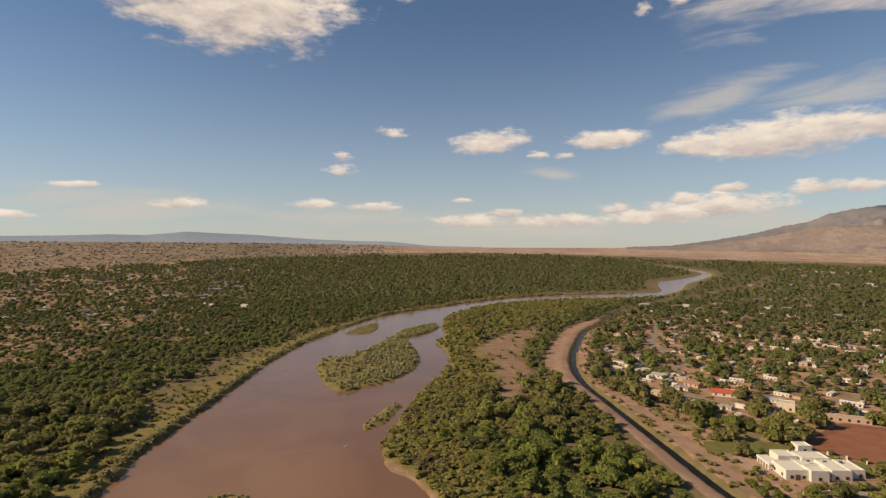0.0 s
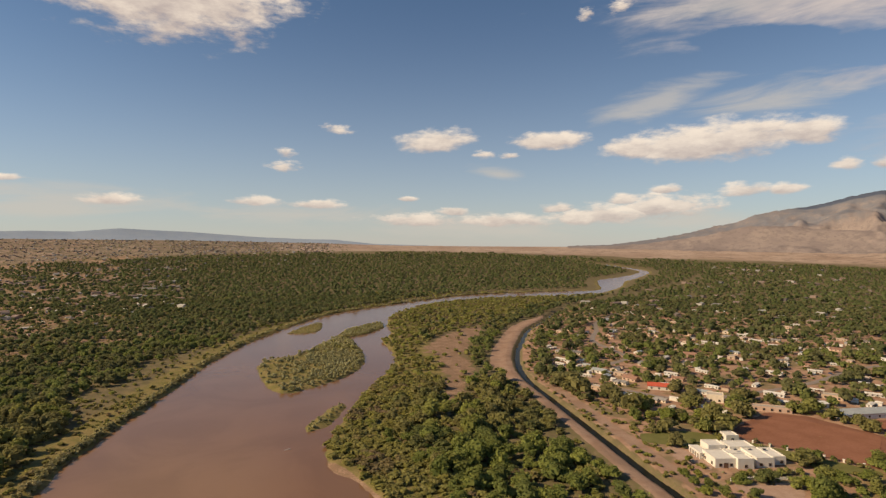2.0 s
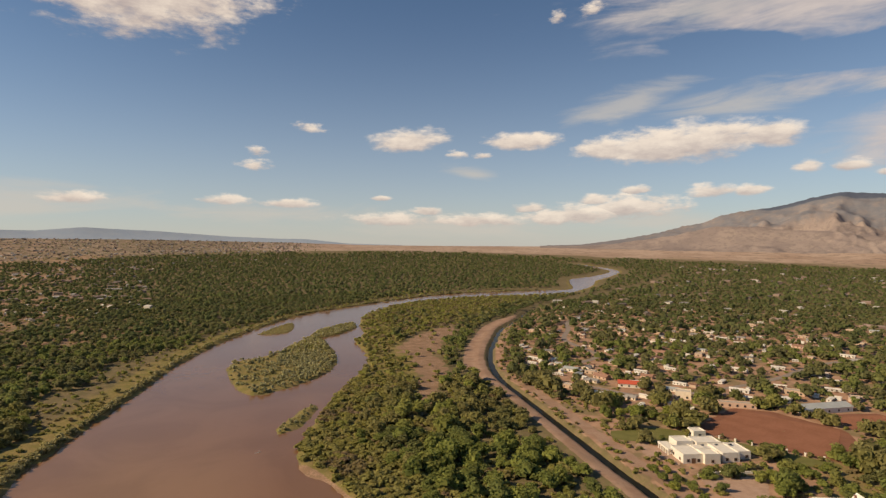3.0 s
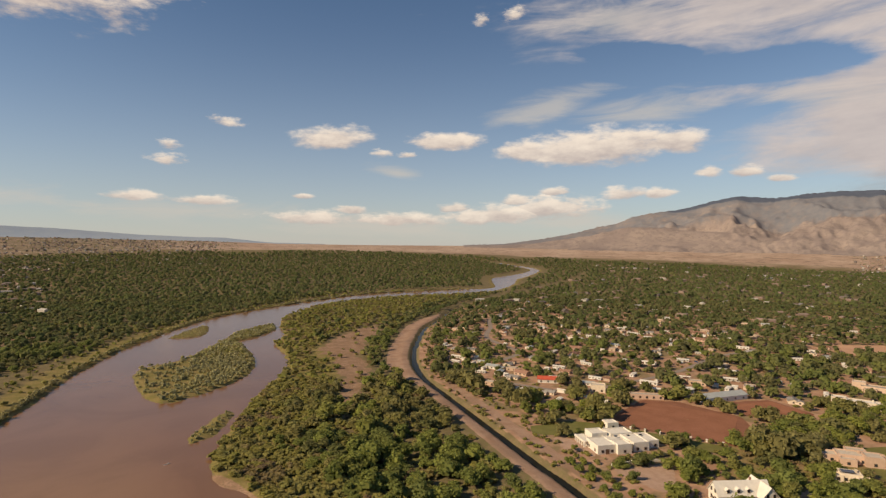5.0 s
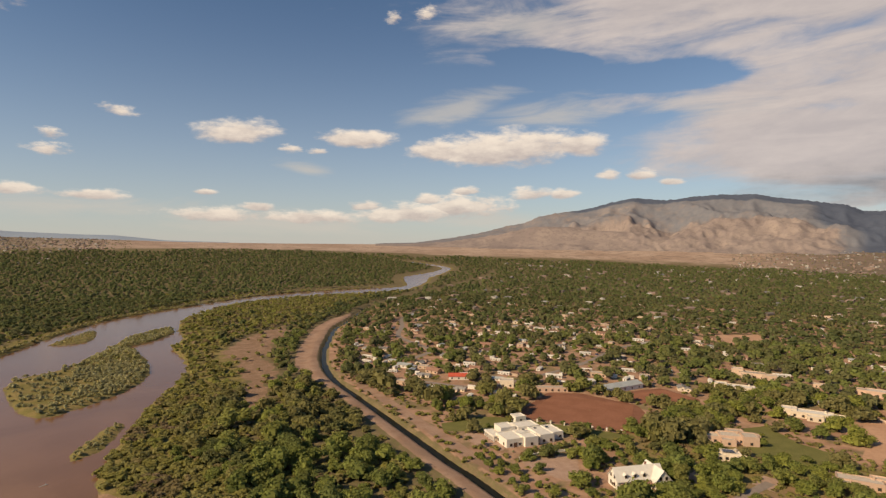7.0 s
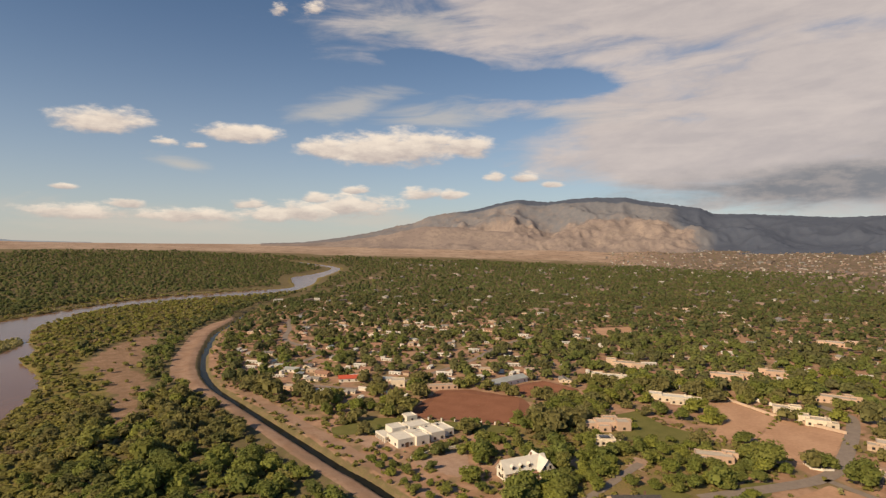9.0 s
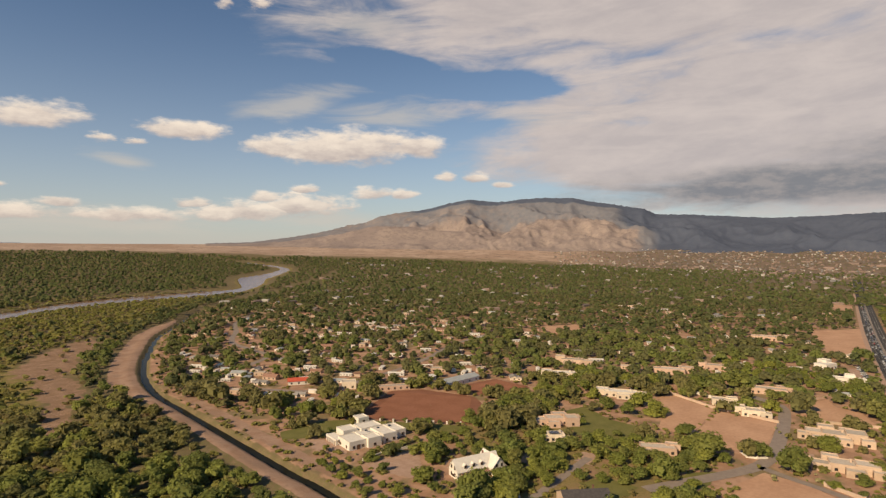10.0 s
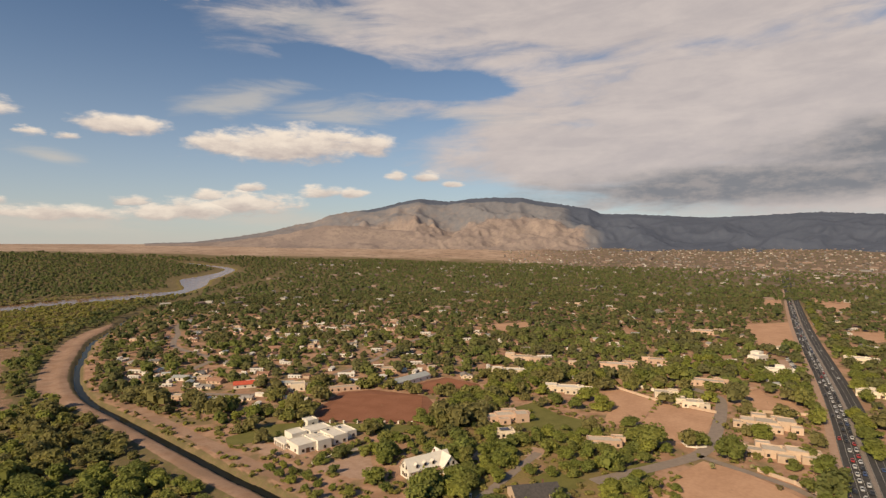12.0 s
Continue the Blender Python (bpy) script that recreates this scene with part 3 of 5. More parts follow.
# ---------------------------------------------------------------- plots of land, roads
# corners of each plot
FIELDS = [
    [(215, 344), (275, 388), (299, 375), (317, 330), (308, 312), (270, 277), (240, 313)],
    [(326, 364), (373, 361), (374, 321), (351, 308), (322, 331)],
]
LOTS = [
    [(407, 233), (443, 234), (426, 189), (358, 175), (354, 195), (387, 209)],
    [(425, 187), (425, 147), (363, 134), (353, 140), (350, 148), (354, 158), (359, 174)],
    [(486, 156), (522, 144), (503, 134), (500, 118), (468, 100), (460, 113), (448, 138)],
    [(329, 122), (329, 104), (322, 86), (312, 70), (293, 63), (258, 98), (262, 119), (300, 126)],
    [(926, 270), (1005, 228), (778, 173), (739, 182), (735, 200), (791, 227)],
    [(1465, 378), (1447, 342), (1251, 296), (1255, 330)],
    [(1499, 301), (1508, 233), (1318, 190), (1212, 197), (1276, 234)],
    [(955, 144), (970, 107), (886, 99), (830, 112), (883, 131)],
    [(661, 548), (725, 526), (680, 486), (606, 488)],
]
LAWNS = [
    [(337, 261), (361, 257), (347, 226), (350, 203), (316, 190), (296, 190), (287, 199), (305, 225)],
    [(163, 350), (195, 353), (211, 343), (238, 311), (266, 277), (252, 270), (222, 306), (200, 326), (183, 324), (168, 330), (156, 335)],
    [(228, 240), (246, 248), (256, 234), (238, 224)],
    [(244, 179), (260, 173), (261, 156), (235, 152), (227, 159)],
    [(268, 152), (300, 148), (312, 138), (290, 134), (266, 140)],
    [(462, 92), (472, 98), (480, 92), (470, 84)],
    [(470, 182), (478, 186), (484, 176), (474, 172)],
]
DRIVES = [
    [(176, 271), (206, 270), (207, 263), (193, 242), (182, 238), (173, 266)],
    [(165, 323), (172, 329), (179, 311), (181, 296), (174, 289), (164, 303)],
    [(236, 220), (262, 222), (268, 214), (240, 206)],
    [(266, 198), (281, 203), (284, 195), (268, 187)],
    [(500, 258), (512, 262), (520, 248), (484, 240)],
    [(352, 118), (372, 126), (380, 114), (358, 104)],
    [(592, 138), (650, 168), (680, 158), (620, 132)],
]
PLOTS = {"field": FIELDS, "lot": LOTS, "lawn": LAWNS, "drive": DRIVES}
ROAD_A = even(knots([(150, 7), (358, 56), (541, 99), (838, 178), (1093, 242), (1585, 361), (2400, 558)], 40), 400)
ROAD_B = beside(ROAD_A, 12.6)
LANE_A = even(knots([(262, 152), (279, 146), (309, 135), (333, 128), (356, 128), (391, 135), (440, 148), (471, 160), (482, 177), (490, 197)]), 60)
LANE_B = even(knots([(335, 126), (331, 109), (329, 98), (324, 78), (312, 58)]), 40)
LANE_C = even(knots([(180, 172), (203, 180), (226, 185), (260, 192), (276, 195)]), 40)
LANE_D = even(knots([(225, 560), (262, 600), (262, 700), (300, 790), (335, 880), (420, 1000)]), 60)
LANE_E = even(knots([(190, 470), (232, 428), (300, 440), (380, 470), (470, 520), (600, 560)]), 60)
LANES = [(LANE_A, 8.0), (LANE_B, 5.0), (LANE_C, 5.0), (LANE_D, 7.0), (LANE_E, 6.0)]


def in_plot(x, y, corners, grow=0.0):
    c = np.array(corners, float)
    m = c.mean(0)
    if grow:
        d = c - m
        c = m + d * (1 + grow / (np.hypot(d[:, 0], d[:, 1])[:, None] + 1e-6))
    inside = np.zeros(np.shape(x), bool)
    for (ax, ay), (bx, by) in zip(c, np.roll(c, -1, 0)):
        inside ^= ((ay > y) != (by > y)) & (x < (bx - ax) * (y - ay) / (by - ay + 1e-9) + ax)
    return inside


HOUSE_SPOTS = []     # x, y, radius: kept free of trees


def free(x, y, margin=3.0):
    ok = np.ones(np.shape(x), bool)
    for key, plots in PLOTS.items():
        for c in plots:
            ok &= ~in_plot(x, y, c, 2.0 if key == "field" else -2.0)
    ok &= near_line(x, y, ROAD_A)[0] > 9 + margin + 5 * (np.asarray(x) > 850)
    ok &= near_line(x, y, ROAD_B)[0] > 7 + margin
    for line, wide in LANES:
        ok &= near_line(x, y, line)[0] > wide / 2 + margin
    for hx, hy, hr in HOUSE_SPOTS:
        ok &= np.hypot(x - hx, y - hy) > hr + margin * 0.6
    return ok


# ---------------------------------------------------------------- plants
BOX = np.array([(-1, -1, -1), (1, -1, -1), (1, 1, -1), (-1, 1, -1), (-1, -1, 1), (1, -1, 1), (1, 1, 1), (-1, 1, 1)], float) / 1.732
BOX_F = np.array([(0, 3, 2, 1), (4, 5, 6, 7), (0, 1, 5, 4), (1, 2, 6, 5), (2, 3, 7, 6), (3, 0, 4, 7)])


def crown_arrays(seed, height, radius, leaves, size, lobes, low=0.08, loose=0.40):
    """A crown of uneven lobes covered with small leaf clumps."""
    rng = np.random.RandomState(seed)
    verts, faces = [], []
    cs, rs = [], []
    for k in range(lobes):
        a, d = k * 2.4 + rng.uniform(-0.5, 0.5), radius * (0.15 if k == 0 else rng.uniform(0.32, 0.62))
        zc = height * (0.66 if k == 0 else rng.uniform(0.26, 0.68))
        cs.append((d * math.cos(a), d * math.sin(a), zc))
        rs.append(np.array([1, 1, rng.uniform(0.75, 1.0)]) * radius * (0.55 if k == 0 else rng.uniform(0.34, 0.50)))
    cs, rs = np.array(cs), np.array(rs)
    cs[:, 2] = np.maximum(cs[:, 2], rs[:, 2] * 0.8 + height * low * 0.5)
    n0 = 0
    for c, r in zip(cs, rs):
        verts.append(BOX * r * 1.02 + c)
        faces.append(BOX_F + n0)
        n0 += 8
    which = rng.choice(lobes, leaves, p=rs[:, 0] ** 2 / (rs[:, 0] ** 2).sum())
    u = rng.normal(size=(leaves, 3))
    u[:, 2] = np.where(u[:, 2] < -0.3, -u[:, 2], u[:, 2])
    u /= np.linalg.norm(u, axis=1)[:, None]
    p = cs[which] + u * rs[which] * rng.uniform(0.82, 1.22, leaves)[:, None]
    n = u + (0, 0, 0.15) + rng.normal(size=(leaves, 3)) * loose
    n /= np.linalg.norm(n, axis=1)[:, None]
    t = np.cross(n, rng.normal(size=(leaves, 3)))
    t /= np.linalg.norm(t, axis=1)[:, None]
    b = np.cross(n, t)
    s = size * rng.uniform(0.6, 1.25, leaves)[:, None] * 0.5
    k = s * rng.uniform(0.6, 1.0, leaves)[:, None]
    quad = np.stack([p - t * s - b * k * 0.5, p + t * s * 0.5 - b * k, p + t * s + b * k * 0.5, p - t * s * 0.4 + b * k], 1)
    verts.append(quad.reshape(-1, 3))
    faces.append(np.arange(leaves * 4).reshape(-1, 4) + n0)
    return np.vstack(verts), np.vstack(faces)


def stick(p0, p1, r0, r1, sides=6):
    """A tapered round bar as arrays."""
    p0, p1 = np.array(p0, float), np.array(p1, float)
    d = (p1 - p0) / np.linalg.norm(p1 - p0)
    a = np.cross(d, (0.3, 1, 0.2))
    a /= np.linalg.norm(a)
    b = np.cross(d, a)
    t = np.linspace(0, 6.2832, sides, endpoint=False)[:, None]
    ring = a * np.cos(t) + b * np.sin(t)
    return np.vstack([p0 + ring * r0, p1 + ring * r1]), np.array([(i, (i + 1) % sides, sides + (i + 1) % sides, sides + i) for i in range(sides)])


def join(parts):
    v, f, n = [], [], 0
    for a, b in parts:
        v.append(a), f.append(b + n)
        n += len(a)
    return np.vstack(v), np.vstack(f)


def trunk_arrays(seed, height, radius):
    rng = np.random.RandomState(seed + 500)
    fork = (rng.uniform(-0.3, 0.3), rng.uniform(-0.3, 0.3), height * 0.22)
    rows = [stick((0, 0, -0.6), fork, radius * 0.085, radius * 0.06, 7)]
    for k in range(4):
        a = k * 1.57 + rng.uniform(-0.4, 0.4)
        rows.append(stick(fork, (math.cos(a) * radius * 0.5, math.sin(a) * radius * 0.5, height * rng.uniform(0.5, 0.66)), radius * 0.05, radius * 0.015, 5))
    return join(rows)


def scatter_mesh(name, templates, x, y, scale, tint, mat, sink=0.25, flat=1.0):
    """Many plants joined into one mesh."""
    rng = np.random.RandomState(len(x) + 7)
    kind, turn = rng.randint(0, len(templates), len(x)), rng.uniform(0, 6.283, len(x))
    z = relief(x, y) - sink
    vs, fs, ts, n = [], [], [], 0
    for k, (tv, tf) in enumerate(templates):
        m = np.where(kind == k)[0]
        if not len(m):
            continue
        c, s = np.cos(turn[m])[:, None], np.sin(turn[m])[:, None]
        sc = scale[m][:, None]
        tall = sc * flat * rng.uniform(0.7, 1.05, len(m))[:, None]
        px = (tv[None, :, 0] * c - tv[None, :, 1] * s) * sc + x[m][:, None]
        py = (tv[None, :, 0] * s + tv[None, :, 1] * c) * sc + y[m][:, None]
        pz = tv[None, :, 2] * tall + z[m][:, None]
        vs.append(np.stack([px, py, pz], -1).reshape(-1, 3))
        fs.append((tf[None] + (np.arange(len(m)) * len(tv))[:, None, None]).reshape(-1, 4) + n)
        ts.append(np.repeat(tint[m], len(tv)))
        n += len(m) * len(tv)
    return mesh_object(name, np.vstack(vs), np.vstack(fs), mat, False, {"tint": np.concatenate(ts)})


def spots(spacing, r0, r1, az0=-41.0, az1=88.0, seed=0):
    """Jittered places in a ring of the valley."""
    rng = np.random.RandomState(seed)
    g = np.arange(-r1, r1, spacing)
    x, y = [v.ravel() for v in np.meshgrid(g, np.arange(-60, r1, spacing))]
    x, y = x + rng.uniform(-0.46, 0.46, x.size) * spacing, y + rng.uniform(-0.46, 0.46, x.size) * spacing
    r, az = np.hypot(x, y), np.degrees(np.arctan2(x, y))
    m = (r > r0) & (r <= r1) & (az > az0) & (az < az1)
    return x[m], y[m], rng.uniform(0, 1, m.sum())


def tree_share(x, y):
    """How much of the land trees cover, 0 to 1, and how much shrubs do."""
    r, az = np.hypot(x, y), np.degrees(np.arctan2(x, y))
    w = bank(x, y)
    cd, cs, _ = near_line(x, y, CANAL)
    dl, sl, _ = near_line(x, y, LEFT_BANK)
    left, wedge = sl < 0, (sl > 0) & (cs < 0)
    clump = wave(x, y, 75, 11)
    strip = 26 + 16 * wave(x, y, 160, 12) + 30 * smooth01((y - 360) / 80) * smooth01((760 - y) / 150)
    strip = np.where(y > 900, 12 + 26 * smooth01((y - 1150) / 150), strip)
    bosque = smooth01((w - strip) / 8) * np.where(clump > -0.75 + 0.35 * smooth01((420 - y) / 80), 1.0, 0.12)
    suburb = smooth01((-az - 22 + 6 * wave(x, y, 420, 2)) / 6) * smooth01((r - 640) / 120) * smooth01((wave(x, y, 300, 63) + 0.35) / 0.4)
    bosque = bosque * (1 - suburb * np.where(clump > 0.05, 0.25, 0.86))
    inner = smooth01((w - 30 - 34 * smooth01((y - 440) / 80) * smooth01((760 - y) / 60)) / 12) * smooth01((cd - 20 - 12 * smooth01((y - 490) / 80) + 20 * smooth01((y - 910) / 50)) / 4)
    inner = inner * np.where(clump > -0.2, 0.92, 0.30) * np.where((y > 760) & (y < 1380), smooth01((80 - cd) / 25) + 0.12 * (y < 1100), 1.0)
    fade = smooth01((r - 620) / 420 + 0.9 * smooth01((az - 41) / 6))
    town = smooth01((cd - 12 - 20 * smooth01((440 - y) / 30)) / 5) * np.where((clump > -0.6) & (cd < 34) & (y > 430) | (clump > 0.07 - 0.5 * fade), 0.85, 0.28 + 0.24 * fade)
    east = smooth01((az - 60) / 14) * smooth01((r - 300) / 100) * smooth01((1500 - r) / 400)
    town = town * (1 - 0.35 * east * (clump < 0.1))
    city = smooth01((az - 62) / 8) * smooth01((r - 1500) / 500)
    town = town * (1 - 0.6 * city)
    tree = np.where(left, bosque, np.where(wedge, inner, town))
    tree = np.where((w < 4) | wedge & (x < RIGHT_X(y) - 4) & (y < 1150), 0, tree)
    estate = smooth01((az - 50) / 5) * smooth01((530 - r) / 60) * (cs > 0)
    tree = tree * (1 - 0.8 * estate)
    bare = np.zeros_like(r)
    for o in SAND_PATCH:
        bare = np.maximum(bare, smooth01((1.3 - oval(x, y, *o) + 0.2 * wave(x, y, 30, 6)) * 4))
    bare = np.maximum(bare, oval(x, y, *BEACH) < 1.1)
    tree = tree * (1 - bare) * smooth01((R_EDGE - 20 - r + 110 * wave(x, y, 700, 7)) / 120)
    shrub = np.where(left, 0.42 * (w > 9), np.where(wedge, 0.92 - 0.65 * smooth01((x - RIGHT_X(y) - 70) / 30) * (y < 760), np.where(cd < 34, 0.45, 0.22 + 0.30 * (az > 40) * (az < 66) * (r < 415))))
    shrub = np.where((w < 1.5) | wedge & (x < RIGHT_X(y) - 3) & (y < 1150) | (bare > 0.4) & (wave(x, y, 20, 30) < 0.5) | (cd < 40) & (y > 560) & (cs < 0) | (cd < 5) | (cd < 16) & (cs < 0) | (np.abs(cd - 15) < 4) & (y < 480), 0, shrub)
    return tree, shrub * (r < 1600), w


def RIGHT_X(y):
    o = np.argsort(RIGHT_BANK[:, 1])
    return np.interp(y, RIGHT_BANK[o, 1], RIGHT_BANK[o, 0])

# ---------------------------------------------------------------- made ground: fields, lots, drives, roads
def plot(name, corners, z, mat, label, category):
    c = np.array(corners, float)
    m = c.mean(0)
    # an uneven edge, and a middle ring so that the sheet is no bare polygon
    edge = even(np.vstack([c, c[:1]]), 49)[:-1]
    rng = np.random.RandomState(int(abs(m[0])))
    edge = edge + (edge - m) / np.hypot(*(edge - m).T)[:, None] * rng.uniform(-0.7, 0.7, (48, 1))
    rings = [m + (edge - m) * k for k in (1.0, 0.66, 0.33, 0.02)]
    p = np.vstack(rings)
    ob = mesh_object(name, np.stack([p[:, 0], p[:, 1], relief(p[:, 0], p[:, 1]) + z], 1), grid_faces(4, 48, True), mat)
    return tagged(ob, label, category, kind="structure")


FURROWED = [[(221, 343), (278, 384), (314, 328), (268, 282)], [(329, 360), (371, 358), (371, 322), (326, 331)]]
for c, inner in zip(PLOTS["field"], FURROWED):
    plot("field", c, 0.10, SOIL_RED, "bare red-brown ploughed field", "field")
    # furrows
    a, b, e, d = np.array(inner, float)
    rows, n = [], 34
    for i in range(n):
        t = (i + 0.5) / n
        p, q = a * (1 - t) + b * t, d * (1 - t) + e * t
        s = (q - p) / np.hypot(*(q - p))
        o = np.array([-s[1], s[0]]) * 0.55
        p, q = p + s * 2, q - s * 2
        rows.append((np.array([(*(p - o), 0.12), (*(q - o), 0.12), (*q, 0.30), (*p, 0.30), (*(p + o), 0.12), (*(q + o), 0.12)]), np.array([(0, 1, 2, 3), (3, 2, 5, 4)])))
    tagged(mesh_object("furrows", *join(rows), SOIL_RED), "low furrows of red-brown ploughed soil", "furrows", kind="stuff")
for c in PLOTS["lot"]:
    plot("lot", c, 0.08, LOT, "bare graded pinkish soil lot", "vacant lot")
for c in PLOTS["lawn"]:
    plot("lawn", c, 0.07, LAWN, "mown green lawn beside a house", "lawn")
for c in PLOTS["drive"]:
    plot("drive", c, 0.12, GRAVEL, "pale gravel drive and yard", "driveway")


def road(name, line, wide, mat, label, z=0.14):
    return ribbon(name, beside(line, -wide / 2), beside(line, wide / 2), z, mat, label, "road", 3)


road("road", ROAD_A, 10.6, ASPHALT, "dark asphalt carriageway crowded with cars")
road("road", ROAD_B, 10.6, ASPHALT, "dark asphalt carriageway with little traffic", 0.14)
road("pavement", beside(ROAD_A, 6.3), 2.0, ASPHALT_OLD, "pale raised median between two carriageways", 0.26)
road("pavement", beside(ROAD_A, -7.6), 4.4, GRAVEL, "pale dirt shoulder beside the road", 0.11)
for line, wide in LANES:
    road("road", line, wide, ASPHALT_OLD, "worn pale asphalt lane between houses", 0.16)
for off in (-5.0, -1.7, 1.7, 5.0, 7.6, 10.9, 14.2):
    ribbon("trim", beside(ROAD_A, off - 0.09), beside(ROAD_A, off + 0.09), 0.155, PAINT_LINE, "thin white lane line", "road marking")

# ---------------------------------------------------------------- buildings
STUCCO_WHITE = plain("white_stucco", (0.66, 0.60, 0.51), (0.73, 0.68, 0.59), 0.5, 0.9, 0, 0.02)
STUCCO_TAN = plain("tan_stucco", (0.49, 0.36, 0.265), (0.57, 0.43, 0.32), 0.5, 0.95, 0, 0.02, 0.12)
STUCCO_PINK = plain("pink_stucco", (0.51, 0.35, 0.26), (0.58, 0.415, 0.31), 0.5, 0.95, 0, 0.02, 0.12)
STUCCO_CREAM = plain("cream_stucco", (0.60, 0.50, 0.38), (0.70, 0.60, 0.47), 0.5, 0.95, 0, 0.02, 0.15)
SIDING = plain("pale_siding", (0.55, 0.53, 0.48), (0.66, 0.64, 0.59), 0.8, 0.7, 0, 0.01, 0.2)
ROOF_GRAVEL = plain("pale_gravel_roof", (0.42, 0.36, 0.29), (0.52, 0.45, 0.37), 0.6, 0.95, 0, 0.02, 0.2)
ROOF_WHITE = plain("white_coated_roof", (0.64, 0.59, 0.51), (0.72, 0.67, 0.59), 0.4, 0.8, 0, 0.01)
ROOF_GREY = plain("grey_shingle", (0.20, 0.185, 0.17), (0.30, 0.275, 0.25), 0.8, 0.9, 0, 0.03, 0.35)
ROOF_METAL = plain("pale_metal_roof", (0.42, 0.43, 0.40), (0.50, 0.51, 0.47), 0.3, 0.45, 0.3, 0.0, 0.1)
ROOF_RED = plain("red_roof", (0.48, 0.085, 0.05), (0.56, 0.12, 0.07), 0.8, 0.7, 0, 0.02)
ROOF_BROWN = plain("brown_roof", (0.22, 0.12, 0.08), (0.30, 0.17, 0.12), 0.8, 0.9, 0, 0.03, 0.3)
ROOF_DARK = plain("dark_shingle", (0.060, 0.055, 0.055), (0.10, 0.09, 0.085), 0.8, 0.9, 0, 0.03)
TIMBER = plain("brown_timber", (0.13, 0.075, 0.045), (0.19, 0.11, 0.07), 1.5, 0.8, 0, 0.02)
GLASS, N, s = material("window_glass", 0.06, 0.0, 0.6)
N.link((0.03, 0.035, 0.04, 1), s.inputs["Base Color"])
SOLAR, N, s = material("solar_glass", 0.15, 0.0, 0.6)
N.link((0.02, 0.025, 0.04, 1), s.inputs["Base Color"])


def box(cx, cy, z0, w, d, h, top=1.0):
    """A block as arrays, its top a little narrower when top is below 1."""
    v = np.array([(sx * w / 2 * (top if k else 1), sy * d / 2 * (top if k else 1), h * k) for k in (0, 1) for sx, sy in ((-1, -1), (1, -1), (1, 1), (-1, 1))])
    return v + (cx, cy, z0), BOX_F


def part(name, arrays, mat, parent, label=""):
    ob = mesh_object(name, *arrays, mat, False, None, parent)
    return tagged(ob, label) if label else ob


def opening(parent, name, cx, cy, z, w, h, face, glass=GLASS, frame_mat=TIMBER):
    """A framed window or door on a wall that looks along face: a frame of four bars with a pane set back in it."""
    ax = {"s": (1, 0), "n": (1, 0), "e": (0, 1), "w": (0, 1)}[face]
    ox, oy = {"s": (0, -1), "n": (0, 1), "e": (1, 0), "w": (-1, 0)}[face]
    def bar(u, zz, ww, hh, out, deep):
        x, y = cx + ax[0] * u + ox * out, cy + ax[1] * u + oy * out
        return box(x, y, zz, ww if ax[0] else deep, ww if ax[1] else deep, hh)
    fr = part(name, join([bar(-w / 2, z, 0.14, h, 0.0, 0.16), bar(w / 2, z, 0.14, h, 0.0, 0.16), bar(0, z + h, w + 0.14, 0.14, 0.0, 0.18), bar(0, z - 0.08, w + 0.24, 0.12, 0.03, 0.24)]), frame_mat, parent)
    part("pane" if name == "window" else "leaf", bar(0, z, w - 0.1, h, 0.0, 0.08), glass, fr)
    return fr


def flat_block(parent, x, y, w, d, h, wall, roof, windows=True, name="wall", rng=None):
    """A flat-roofed adobe block: thick walls that lean in a little, a parapet with a sunk roof, a water spout and openings."""
    rim, up = 0.5, 0.6
    walls = [box(x, y, -0.3, w, d, h + 0.3 - 0.02, 0.985)]
    for bx, by, bw, bd in ((x, y - d / 2 + rim / 2, w, rim), (x, y + d / 2 - rim / 2, w, rim), (x - w / 2 + rim / 2, y, rim, d - 2 * rim), (x + w / 2 - rim / 2, y, rim, d - 2 * rim)):
        walls.append(box(bx * 0.985 + x * 0.015, by * 0.985 + y * 0.015, h - 0.02, bw * 0.985, bd * 0.985, up))
    part(name, join(walls), wall, parent)
    part("roof", box(x, y, h - 0.015, w - 2 * rim, d - 2 * rim, 0.12), roof, parent)
    if windows:
        n = max(1, int(w // 5))
        for k in range(n):
            u = x + (k + 0.5) / n * w - w / 2
            opening(parent, "window", u, y - d / 2, 0.9, 1.5, 1.4, "s")
        m = max(1, int(d // 7))
        for k in range(m):
            v = y + (k + 0.5) / m * d - d / 2
            opening(parent, "window", x - w / 2, v, 0.9, 1.4, 1.4, "w")


def gable_arrays(x, y, w, d, h, rise, over=0.5, thick=0.18):
    """A ridged roof along x, with eaves and thickness."""
    a, b = w / 2 + over, d / 2 + over
    drop = over * rise / (d / 2)
    p = [(-a, -b, -drop), (a, -b, -drop), (a, 0, rise), (-a, 0, rise), (a, b, -drop), (-a, b, -drop)]
    v = np.array(p + [(q[0], q[1], q[2] + thick) for q in p]) + (x, y, h)
    f = np.array([(6, 7, 8, 9), (9, 8, 10, 11), (3, 2, 1, 0), (5, 4, 2, 3), (0, 1, 7, 6), (4, 5, 11, 10), (1, 2, 8, 7), (2, 4, 10, 8), (3, 0, 6, 9), (5, 3, 9, 11)])
    return v, f


